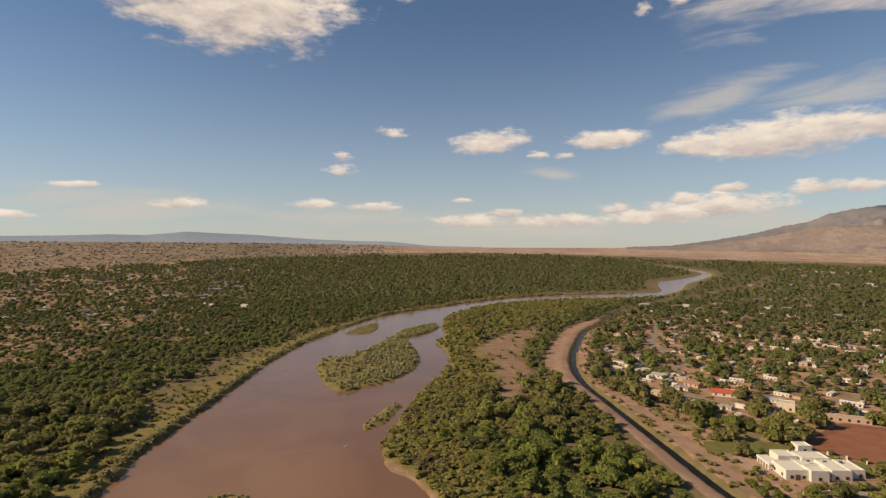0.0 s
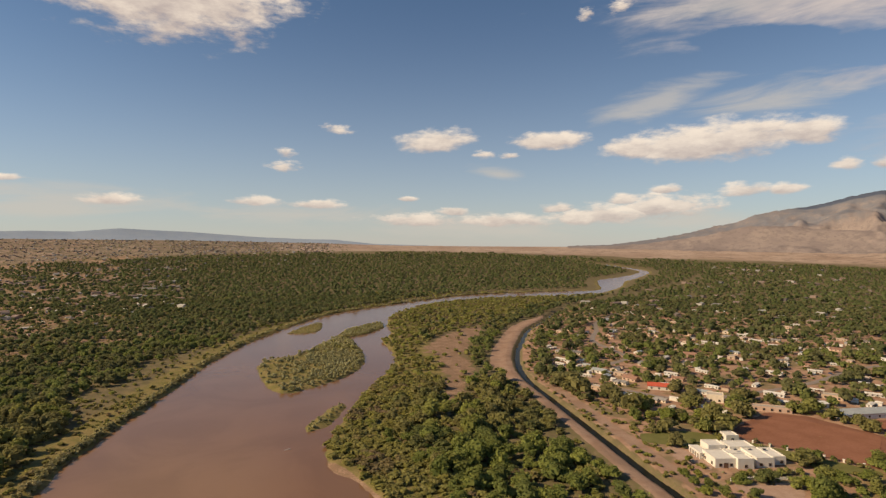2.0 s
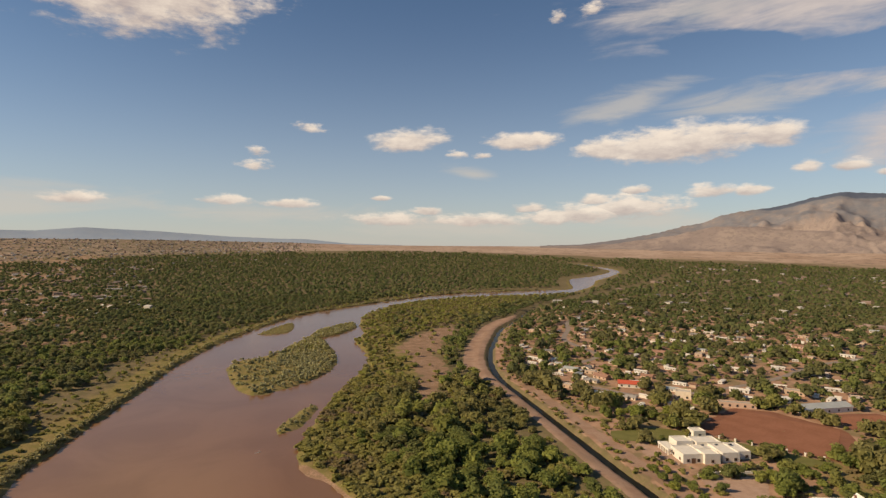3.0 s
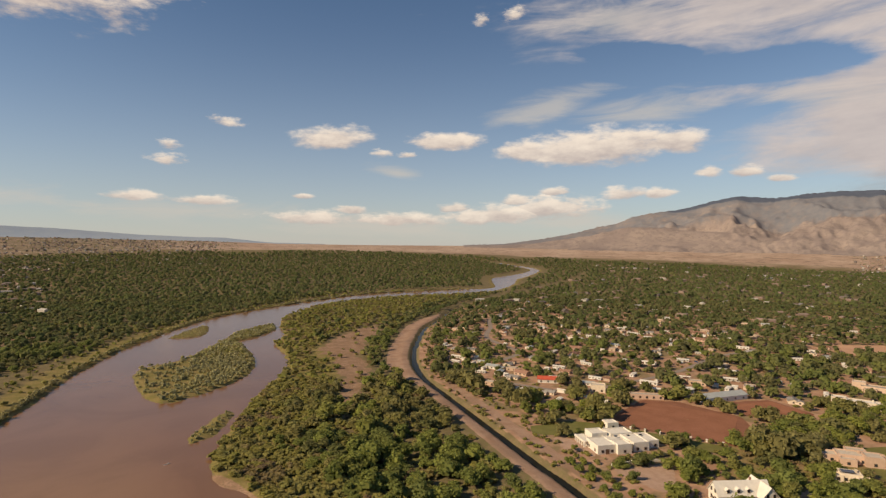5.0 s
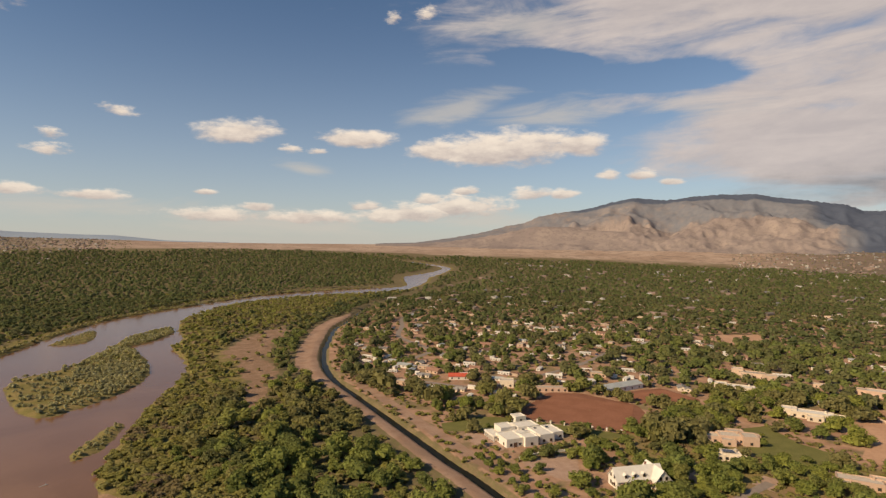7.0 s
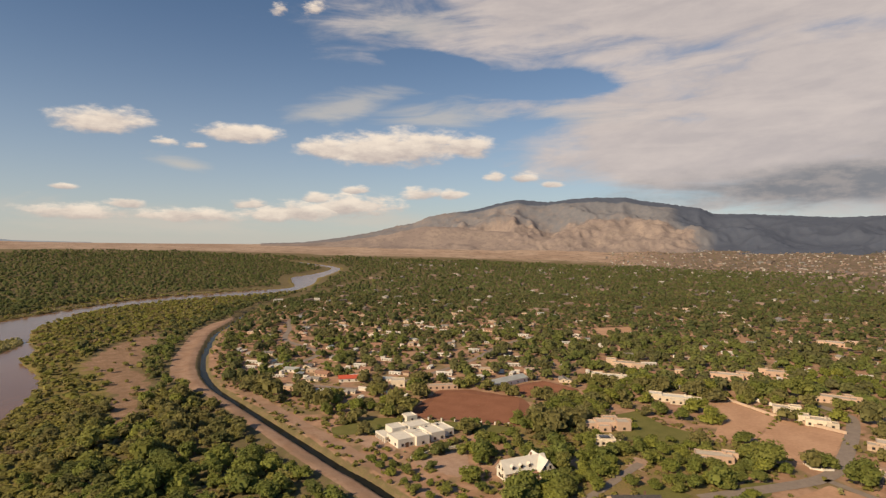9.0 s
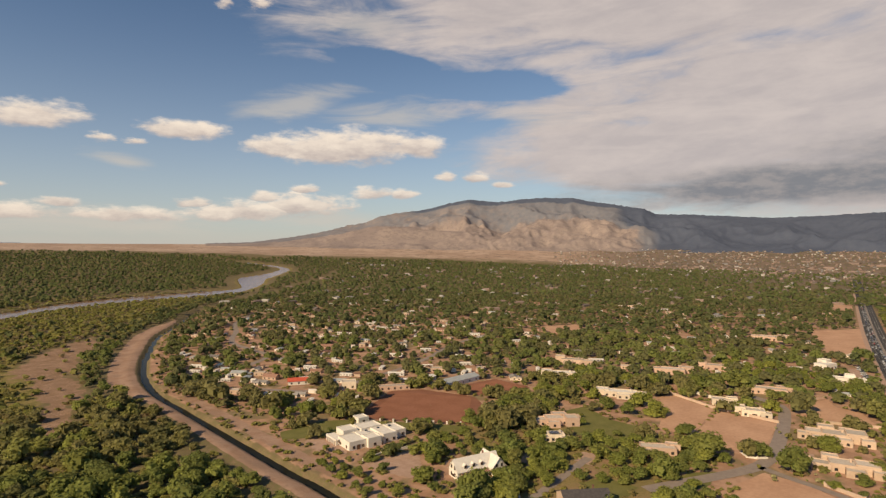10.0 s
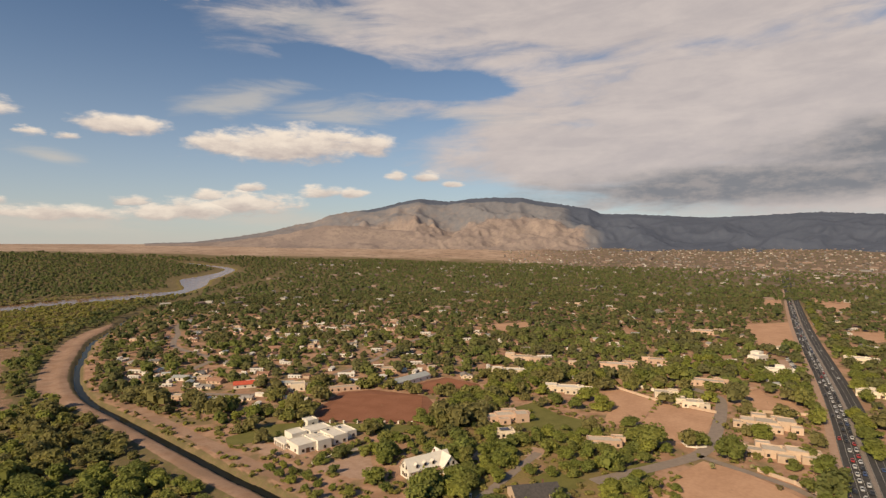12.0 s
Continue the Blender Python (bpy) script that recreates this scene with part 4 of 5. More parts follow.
def gable_walls(x, y, w, d, h, rise):
    v = np.array([(-w / 2, -d / 2, -0.3), (w / 2, -d / 2, -0.3), (w / 2, d / 2, -0.3), (-w / 2, d / 2, -0.3), (-w / 2, -d / 2, h), (w / 2, -d / 2, h), (w / 2, d / 2, h), (-w / 2, d / 2, h), (-w / 2, 0, h + rise), (w / 2, 0, h + rise)]) + (x, y, 0)
    f = np.array([(0, 1, 5, 4), (2, 3, 7, 6), (1, 2, 6, 5), (3, 0, 4, 7), (5, 6, 9, 9), (7, 4, 8, 8)])
    return v, f


def gable_block(parent, x, y, w, d, h, rise, wall, roof, n=2, chimney=True):
    v, f = gable_walls(x, y, w, d, h, rise)
    me = bpy.data.meshes.new("wall")
    me.from_pydata([tuple(q) for q in v], [], [tuple(dict.fromkeys(q)) for q in f.tolist()])
    me.materials.append(wall)
    new("wall", me).parent = parent
    part("roof", gable_arrays(x, y, w, d, h, rise), roof, parent)
    for k in range(n):
        u = x + (k + 0.5) / n * w - w / 2
        opening(parent, "window", u, y - d / 2, 0.95, 1.3, 1.2, "s")
    opening(parent, "window", x - w / 2, y, 1.0, 1.4, 1.2, "w")
    if chimney:
        part("chimney", join([box(x + w * 0.22, y + d * 0.12, h + rise * 0.4, 0.8, 0.7, rise * 0.6 + 0.9), box(x + w * 0.22, y + d * 0.12, h + rise + 0.9, 1.0, 0.9, 0.15)]), ROOF_BROWN, parent)


MARKED = []     # x, y, radius of each single house


def house(label, x, y, turn, group="houses", clear=0):
    if clear:
        MARKED.append((x, y, clear))
    ob = tagged(new("house"), label, "house", group)
    ob.matrix_world = pose(x, y, float(land(np.array([x]), np.array([y]))[0]), 0, 0, turn)
    return ob


# the white estate by the ditch
h = house("large white flat-roofed adobe estate beside the ditch", 199, 302, -4, "", 28)
for x, y, w, d, z in ((-14, -4, 12, 15, 4.6), (-2, 3, 13, 20, 4.2), (-4, -9, 9, 9, 5.2), (8, -3, 10, 17, 4.9), (17, 0, 10, 15, 4.0), (4, 10, 15, 11, 5.4), (-10, 11, 10, 10, 5.8)):
    flat_block(h, x, y, w, d, z, STUCCO_WHITE, ROOF_WHITE)
arcade = [box(-22.0, 6 + k * 3.0 - 4.5, 0, 1.2, 0.9, 2.9) for k in range(5)] + [box(-22.0, 7.5, 2.9, 1.4, 14, 1.0), box(-19.5, 7.5, 3.3, 5.2, 14, 0.4)]
part("arcade", join(arcade), STUCCO_WHITE, h)
opening(h, "door", -14, -11.5, 0.1, 2.2, 2.6, "s", TIMBER)
for k in range(3):
    part("skylight", box(-2 + k * 9, 1 + k, 5.4 - 0.4 * k, 1.6, 1.2, 0.5), GLASS, h)
h = house("small white flat-roofed pavilion on a lawn", 213, 334, -4, "", 8)
flat_block(h, 0, 0, 8, 8, 3.8, STUCCO_WHITE, ROOF_WHITE)

# the white gabled house
h = house("white two-storey gabled house with steep white roof", 212, 222, -12, "", 16)
gable_block(h, 0, 0, 26, 9, 4.4, 5.2, STUCCO_WHITE, ROOF_WHITE, 5)
for z in (1.2, 4.9):
    for u in (-1.7, 1.7):
        opening(h, "window", -13.0, u, z, 1.2, 1.6, "w")
for x, d in ((10, 15),):
    wing = part("wing", gable_arrays(0, 0, d, 8.6, 0, 4.9), ROOF_WHITE, h, "white pitched cross roof")
    wing.matrix_local = pose(x, -1, 4.4, 0, 0, 90)
    flat_v, flat_f = gable_walls(0, 0, d, 7.6, 0, 4.4)
    me = bpy.data.meshes.new("wall")
    flat_v[:, 2] = np.where(flat_v[:, 2] < 0, -4.7, flat_v[:, 2])
    me.from_pydata([tuple(q) for q in flat_v], [], [tuple(dict.fromkeys(q)) for q in flat_f.tolist()])
    me.materials.append(STUCCO_WHITE)
    ob = new("wall", me)
    ob.parent = h
    ob.matrix_local = pose(x, -1, 4.4, 0, 0, 90)
    for z in (1.0, 4.6):
        for u in (-1.6, 1.6):
            opening(h, "window", x + u, -1 - d / 2, z, 1.2, 1.5, "s")
for k in range(3):
    dm = part("dormer", gable_arrays(0, 0, 3.2, 2.2, 1.4, 0.9, 0.2), ROOF_WHITE, h)
    dm.matrix_local = pose(-8 + k * 5, -2.6, 5.2, 0, 0, 90)
    opening(h, "window", -8 + k * 5, -4.1, 5.5, 1.1, 1.1, "s")
part("porch_roof", box(-3, -6.2, 2.9, 16, 3.2, 0.25), ROOF_BROWN, h)
for k in range(5):
    part("post", box(-10.0 + k * 3.5, -7.5, 0, 0.25, 0.25, 2.9), STUCCO_WHITE, h)

# adobe compounds east of the fields: x, y, turn, blocks
def compound(label, x, y, turn, blocks, wall, roof=ROOF_GRAVEL):
    ob = house(label, x, y, turn, "", max(math.hypot(bx, by) + 0.45 * max(w, d) for bx, by, w, d, z in blocks) - 2)
    for bx, by, w, d, z in blocks:
        flat_block(ob, bx, by, w, d, z, wall, roof)
    opening(ob, "door", blocks[0][0] + 1.5, blocks[0][1] - blocks[0][3] / 2, 0.05, 1.3, 2.3, "s", TIMBER)
    bx, by, w, d, z = blocks[0]
    part("chimney", join([box(bx + w * 0.3, by + d * 0.2, z, 1.0, 1.0, 1.6), box(bx + w * 0.3, by + d * 0.2, z + 1.6, 1.25, 1.25, 0.2)]), wall, ob)
    return ob


compound("sprawling pink adobe house with flat roof and terrace", 311, 245, -38, [(0, 2, 15, 10, 4.2), (10, -1, 9, 10, 5.2), (-10, 0, 9, 9, 3.8), (-3, -6, 8, 5, 3.4), (4, 9, 10, 6, 4.6), (-15, 5, 6, 6, 3.4), (15, 5, 5, 6, 3.6)], STUCCO_PINK)
ob = compound("small cream adobe guest house with dark solar panels", 286, 226, -38, [(0, 0, 10, 8, 3.8), (5, -6, 6, 6, 3.2), (-6, -2, 5, 5, 3.0)], STUCCO_CREAM)
part("solar_panel", box(-1, 0.4, 4.5, 6.0, 4.4, 0.12), SOLAR, ob, "dark glass solar panel")
compound("long low white adobe house with flat roof", 408, 256, -58, [(0, 0, 26, 11, 3.8), (-14, 3, 10, 9, 4.2), (14, -2, 11, 9, 3.6), (2, -8, 10, 5, 3.2)], STUCCO_CREAM, ROOF_WHITE)
compound("long white flat-roofed house among trees", 427, 328, -53, [(0, 0, 24, 10, 4.0), (-14, 4, 10, 8, 4.4), (15, -3, 12, 8, 3.6)], STUCCO_CREAM, ROOF_WHITE)
compound("tan adobe house among cottonwoods", 482, 357, -54, [(0, 0, 22, 11, 4.4), (-12, 6, 10, 9, 6.0), (14, -2, 12, 9, 4.0), (-4, -8, 9, 6, 3.4)], STUCCO_TAN)
compound("pink adobe house with roof terraces behind a bare lot", 517, 268, -62, [(0, 0, 22, 12, 4.4), (12, 8, 14, 8, 5.2), (-13, 2, 8, 9, 3.8)], STUCCO_PINK)
compound("pink adobe house with walled court", 565, 249, -64, [(0, 0, 18, 10, 4.4), (-11, 5, 8, 7, 5.0), (11, -4, 8, 7, 3.8)], STUCCO_PINK)
compound("cream adobe house beside a bare lot", 445, 193, -62, [(0, 0, 13, 9, 4.2), (8, 3, 7, 7, 4.8)], STUCCO_CREAM)
compound("cream adobe house at the end of a lane", 433, 166, -64, [(0, 0, 15, 10, 4.2), (-8, 3, 7, 9, 5.0), (8, -3, 7, 6, 3.4)], STUCCO_CREAM)
compound("large tan pueblo-style house with stepped blocks", 418, 113, -70, [(0, 0, 14, 12, 4.4), (11, 2, 11, 12, 5.4), (-11, 1, 9, 10, 4.0), (3, -9, 10, 7, 3.4), (16, -6, 7, 7, 3.8), (-4, 9, 9, 7, 5.6), (-17, -4, 6, 7, 3.2), (7, 10, 8, 6, 4.6), (-9, -8, 7, 6, 3.0)], STUCCO_TAN)
compound("stepped tan pueblo-style house with courtyard", 365, 96, -70, [(0, 0, 13, 11, 4.2), (11, 1, 11, 10, 4.8), (-10, -3, 9, 8, 3.6), (5, -8, 9, 6, 3.2), (-5, 8, 8, 6, 4.6), (17, -5, 9, 6, 3.4), (-17, 2, 7, 6, 3.0), (20, 4, 7, 6, 3.6)], STUCCO_TAN)
compound("low pink adobe garage with flat roof", 314, 174, -54, [(0, 0, 20, 9, 3.6), (-8, -6, 8, 5, 3.2), (9, 5, 8, 6, 3.8)], STUCCO_PINK)
compound("pink house with arched porch", 508, 180, -68, [(0, 0, 24, 11, 4.2), (10, 7, 12, 7, 4.8), (-13, -2, 7, 8, 3.6)], STUCCO_PINK)
compound("white flat-roofed shop beside the busy road", 652, 180, -14, [(0, 0, 18, 12, 5.0), (9, 6, 9, 9, 7.0)], STUCCO_WHITE, ROOF_WHITE)
compound("long white shop with parked cars", 598, 149, -72, [(0, 0, 30, 9, 4.2), (2, 6, 8, 7, 6.4), (-14, 4, 9, 7, 4.0)], STUCCO_WHITE, ROOF_WHITE)
compound("small white office beside a parking lot", 722, 176, -14, [(0, 0, 14, 9, 4.6)], STUCCO_CREAM)
compound("large pink flat-roofed house beyond tall trees", 797, 277, -70, [(0, 0, 30, 16, 4.6), (14, 10, 16, 10, 5.4), (-18, 3, 12, 12, 4.0)], STUCCO_PINK)
compound("cream roadside building with flat roof", 712, 104, -78, [(0, 0, 24, 12, 4.6), (14, 3, 9, 8, 4.0)], STUCCO_CREAM, ROOF_WHITE)
compound("long white wall-like roadside building", 560, 70, -80, [(0, 0, 30, 9, 4.4), (-6, 6, 10, 6, 5.0)], STUCCO_CREAM, ROOF_WHITE)
h = house("house with a dark hipped shingle roof", 226, 163, -35, "", 15)
gable_block(h, 0, 0, 22, 15, 3.4, 3.6, STUCCO_TAN, ROOF_DARK, 3)
gable_block(h, 9, -9, 9, 9, 3.0, 2.4, STUCCO_TAN, ROOF_DARK, 1, False)

# barn and sheds at the field's end
h = house("long metal-roofed barn at the field's edge", 338, 373, 4, "", 21)
gable_block(h, 0, 0, 42, 13, 3.8, 2.2, SIDING, ROOF_METAL, 5, False)
h = house("white flat-roofed house at the field's corner", 322, 397, 10, "", 10)
gable_block(h, 0, 0, 17, 8, 3.2, 1.0, SIDING, ROOF_WHITE, 3, False)
h = house("white house with bright red roof", 230, 460, -25, "", 12)
gable_block(h, 0, 0, 18, 9, 3.3, 2.1, STUCCO_WHITE, ROOF_RED, 3, False)
gable_block(h, 6, 7, 9, 7, 3.2, 1.0, STUCCO_WHITE, ROOF_WHITE, 1, False)
h = house("cream two-storey house with flat roof", 256, 420, -30, "", 9)
flat_block(h, 0, 0, 12, 10, 5.6, STUCCO_CREAM, ROOF_GRAVEL)
h = house("long pink wall-like house with low roof", 282, 391, -25, "", 13)
flat_block(h, 0, 0, 26, 7, 3.2, STUCCO_PINK, ROOF_GRAVEL)

# small homes of the neighbourhood: five kinds, copied
KINDS = []
def small(label, build):
    ob = house(label, 0, 0, 0, "homes of the neighbourhood")
    build(ob)
    KINDS.append(ob)


small("pale mobile home with low white roof", lambda o: (gable_block(o, 0, 0, 16, 5.2, 2.9, 0.7, SIDING, ROOF_WHITE, 4, False), part("porch", box(2, -3.6, 0, 4, 2, 0.6), TIMBER, o)))
small("small cream house with grey shingle roof", lambda o: (gable_block(o, 0, 0, 13, 8.5, 3.0, 1.8, STUCCO_CREAM, ROOF_GREY, 3), gable_block(o, -5, -5, 6, 6, 2.8, 1.3, STUCCO_CREAM, ROOF_GREY, 1, False)))
small("small tan adobe house with flat roof", lambda o: (flat_block(o, 0, 0, 13, 9, 3.5, STUCCO_TAN, ROOF_GRAVEL), flat_block(o, 7, -3, 6, 6, 3.0, STUCCO_TAN, ROOF_GRAVEL)))
small("pink house with brown pitched roof", lambda o: gable_block(o, 0, 0, 15, 9, 3.1, 1.9, STUCCO_PINK, ROOF_BROWN, 3))
small("white house with pale metal roof", lambda o: (gable_block(o, 0, 0, 14, 7.5, 3.0, 1.5, STUCCO_WHITE, ROOF_METAL, 3, False), part("carport", join([box(9.5, 0, 2.6, 5, 6, 0.18)] + [box(9.5 + a, b, 0, 0.15, 0.15, 2.6) for a in (-2.3, 2.3) for b in (-2.7, 2.7)]), ROOF_METAL, o)))

rng = np.random.RandomState(12)
HOMES = []
ca, cr, cu = np.radians(rng.uniform(11, 86, 5000)), rng.uniform(380, 1250, 5000), rng.uniform(0, 1, (2, 5000))
cx_, cy_ = cr * np.sin(ca), cr * np.cos(ca)
cd, cs, _ = near_line(cx_, cy_, CANAL)
keep = (cs > 0) & (cd > 38) & (cu[0] < np.where((np.degrees(ca) < 44) & (cr < 900), np.where(wave(cx_, cy_, 170, 71) > -0.45, 1.0, 0.25), np.where(wave(cx_, cy_, 240, 72) > 0.0, 0.5, 0.15))) & ~((np.degrees(ca) > 40) & (cr < 520) & (cu[1] < 0.85)) & free(cx_, cy_, 7.0) & ~((cy_ < 395) & (cx_ < 270))
for x, y, r in zip(cx_[keep], cy_[keep], cr[keep]):
    if any(math.hypot(x - q[0], y - q[1]) < 17 + 9 * (r > 900) for q in HOMES) or any(math.hypot(x - q[0], y - q[1]) < q[2] + 10 for q in MARKED):
        continue
    HOMES.append((x, y))
    if len(HOMES) >= 250:
        break
# homes across the river
lx, ly = rng.uniform(-980, -430, 900), rng.uniform(760, 1420, 900)
keep = (near_line(lx, ly, LEFT_BANK)[0] > 300) & (np.degrees(np.arctan2(lx, ly)) > -40)
for x, y in zip(lx[keep], ly[keep]):
    if len(HOMES) < 300 and all(math.hypot(x - q[0], y - q[1]) > 42 for q in HOMES):
        HOMES.append((x, y))
for i, (x, y) in enumerate(HOMES):
    m = pose(x, y, float(land(np.array([x]), np.array([y]))[0]), 0, 0, rng.choice([-52, -47, -40, 38, 44, -50]) + rng.uniform(-6, 6))
    kind = rng.choice(5, p=[0.32, 0.20, 0.18, 0.13, 0.17])
    if i < 5:
        KINDS[i].matrix_world = m
    else:
        copy_thing(KINDS[kind], m @ Matrix.Scale(rng.uniform(0.58, 0.92), 4))
HOUSE_SPOTS += [(x, y, 9.0) for x, y in HOMES] + MARKED
print("homes", len(HOMES))

rng = np.random.RandomState(51)
FAR_SPOTS = []
for az0, az1, r0, r1, n in ((13, 87, 1000, 2800, 620), (-41, -19, 1150, 2400, 260)):
    a, r = np.radians(rng.uniform(az0, az1, n)), np.sqrt(rng.uniform(r0 ** 2, r1 ** 2, n))
    x, y = r * np.sin(a), r * np.cos(a)
    m = (near_line(x, y, ROAD_A)[0] > 25) & (bank(x, y) > 60) & ~((near_line(x, y, CANAL)[1] < 0) & (x > -100)) & (wave(x, y, 330, 51) > -0.3)
    FAR_SPOTS += list(zip(x[m], y[m]))
FAR_SPOTS = [p for p in FAR_SPOTS if all(math.hypot(p[0] - q[0], p[1] - q[1]) > 24 for q in HOMES)]

# ---------------------------------------------------------------- woodland
MID = [crown_arrays(s + 20, 8.8, 5.6, 165, 1.45, 6) for s in range(6)]
MID2 = [crown_arrays(s + 40, 8.8, 5.8, 50, 2.4, 4, 0.05, 0.3) for s in range(6)]
FAR = [crown_arrays(s + 60, 8.5, 6.2, 12, 3.8, 2, 0.05, 0.22) for s in range(6)]
REMOTE = [crown_arrays(s + 80, 7.5, 6.6, 5, 5.0, 1, 0.05, 0.15) for s in range(5)]
BUSH = [crown_arrays(s + 100, 3.0, 2.6, 34, 1.3, 3, 0.05) for s in range(5)]
BUSH_FAR = [crown_arrays(s + 120, 3.0, 3.0, 9, 2.2, 1, 0.05) for s in range(5)]

single = None
for k, (spacing, r0, r1, sets, size) in enumerate(((8.5, 190, 520, None, 1.14), (8.8, 520, 800, MID2, 0.95), (11.0, 800, 1400, FAR, 1.0), (16.6, 1400, R_EDGE + 80, REMOTE, 1.3))):
    x, y, u = spots(spacing, r0, r1, seed=k + 1)
    t, s, w = tree_share(x, y)
    m = (u < t)
    x, y = x[m], y[m]
    if r1 < 1500:
        ok = free(x, y)
        x, y = x[ok], y[ok]
    if r1 > 1000:
        ok = np.ones(len(x), bool)
        for px, py in FAR_SPOTS:
            ok &= (np.abs(x - px) > 12) | (np.abs(y - py + 6) > 14)
        x, y = x[ok], y[ok]
    rng = np.random.RandomState(k + 50)
    homes_side = (near_line(x, y, CANAL)[1] > 0) & (np.hypot(x, y) < 1100)
    even_wood = (np.hypot(x, y) > 520) & ~homes_side
    u = rng.uniform(0, 1, len(x)) ** 1.3
    scale = size * np.where(even_wood, 0.70 + 0.45 * u, 0.42 + 0.9 * u) * (1 + 0.18 * wave(x, y, 140, 14))
    scale = np.where(homes_side, scale * 1.12, scale)
    tint = 0.30 + 0.20 * wave(x, y, 230, 15) + 0.12 * wave(x, y, 60, 13) + rng.uniform(-0.18, 0.18, len(x))
    if sets is None:
        # the trees that stand nearest are things of their own
        r = np.hypot(x, y)
        order = np.argsort(r)
        mine, rest = order[:12], order[12:]
        single = (x[mine], y[mine], scale[mine])
        near = rest[r[rest] < 360]
        far = rest[r[rest] >= 360]
        if len(near):
            tagged(scatter_mesh("woodland", [crown_arrays(s + 10, 8.8, 5.6, 330, 1.1, 7) for s in range(5)], x[near], y[near], scale[near], tint[near], LEAF), "dense green cottonwood crowns along the river", "woodland", kind="stuff")
        tagged(scatter_mesh("woodland", MID, x[far], y[far], scale[far], tint[far], LEAF), "dense green cottonwood crowns along the river", "woodland", kind="stuff")
    else:
        tagged(scatter_mesh("woodland", sets, x, y, scale, tint, LEAF_FAR), "dark green woods filling the valley floor", "woodland", kind="stuff")
    print("trees", k, len(x))

for k, (spacing, r0, r1, sets) in enumerate(((4.1, 190, 520, BUSH), (8.2, 520, 1500, BUSH_FAR))):
    x, y, u = spots(spacing, r0, r1, seed=k + 31)
    t, s, w = tree_share(x, y)
    m = u < s
    x, y = x[m], y[m]
    ok = free(x, y, 1.0)
    x, y = x[ok], y[ok]
    rng = np.random.RandomState(k + 80)
    scale = rng.uniform(0.5, 1.15, len(x)) * (1 + 0.25 * wave(x, y, 60, 16)) * (1.0 if k == 0 else 1.25)
    scale = np.where((near_line(x, y, CANAL)[1] < 0) & (x > -60), scale * 1.5, scale)
    tint = 0.3 + 0.3 * wave(x, y, 90, 17) + rng.uniform(-0.2, 0.2, len(x))
    tagged(scatter_mesh("shrubs", sets, x, y, scale, tint, SHRUB, 0.15, 0.72), "olive and yellow-green willow scrub by the water", "shrubs", kind="stuff")
    print("shrubs", k, len(x))

# a hedge of silver shrubs along the river's bank, and the islands' own scrub
rng = np.random.RandomState(5)
line = even(LEFT_BANK, 3000)
line = line[(line[:, 1] > 230) & (line[:, 1] < 1500)]
hx, hy = [], []
for off in (-3.8, -6.2):
    q = beside(line, off + rng.uniform(-1.2, 1.2, len(line)))
    hx.append(q[:, 0]), hy.append(q[:, 1])
hx, hy = np.concatenate(hx), np.concatenate(hy)
m = (bank(hx, hy) > 1.0) & (rng.uniform(0, 1, len(hx)) < np.where(np.hypot(hx, hy) < 600, 0.62, 0.4) * np.where(wave(hx, hy, 35, 44) > -0.3, 1.0, 0.35))
hx, hy = hx[m], hy[m]
hx2, hy2, u = spots(3.4, 190, 1000, -30, 5, 77)
isle = on_island(hx2, hy2, ISLANDS)
thick = (hx2 + 78) * 0.42 + (hy2 - 600) * 0.10 + 14 * wave(hx2, hy2, 60, 18) > -3      # the far and eastern side carries the tall scrub
m = (isle > 1.5) & (bank(hx2, hy2) > 1.2) & (u < np.where(thick & (isle > 4) | (hy2 > 770) | (hy2 < 450), 0.85, 0.20))
ix, iy = hx2[m], hy2[m]
for name, x, y, lab in (("hedge", hx, hy, "silver-green willow hedge along the river bank"), ("island_scrub", ix, iy, "silver-green scrub on low river islands")):
    rng = np.random.RandomState(len(x))
    scale = rng.uniform(0.5, 1.1, len(x)) * (1 + 0.3 * wave(x, y, 40, 19))
    tint = 0.3 + 0.3 * wave(x, y, 60, 20) + rng.uniform(-0.2, 0.2, len(x))
    scale = np.where(on_island(x, y, ISLANDS[2:]) > -6, scale * 0.5, scale)
    r = np.hypot(x, y)
    for m, sets in ((r < 650, BUSH), (r >= 650, BUSH_FAR)):
        tagged(scatter_mesh(name, sets, x[m], y[m], scale[m], tint[m], SHRUB_PALE if name == "hedge" else SILVER, 0.15), lab, "shrubs", kind="stuff")

# ---------------------------------------------------------------- single trees
def tree(label, seed, mat=LEAF, height=8.8, radius=5.6, leaves=560, size=0.9):
    ob = tagged(new("tree"), label, "tree", "cottonwoods of the valley")
    part("trunk", trunk_arrays(seed, height, radius), BARK, ob)
    v, f = crown_arrays(seed, height, radius, leaves, size, 7)
    mesh_object("crown", v, f, mat, False, {"tint": np.full(len(v), 0.1 + 0.04 * seed)}, ob)
    return ob


BASE_TREES = [tree("green cottonwood with a broad uneven crown", k) for k in range(6)]
YARD_TREES = [tree("bright green garden tree with a broad crown", k + 12, LEAF_GARDEN) for k in range(4)]
TALL = tagged(tree("tall dark green tree with a narrow crown", 9, LEAF, 13.0, 4.8, 900, 0.78), group="garden trees")
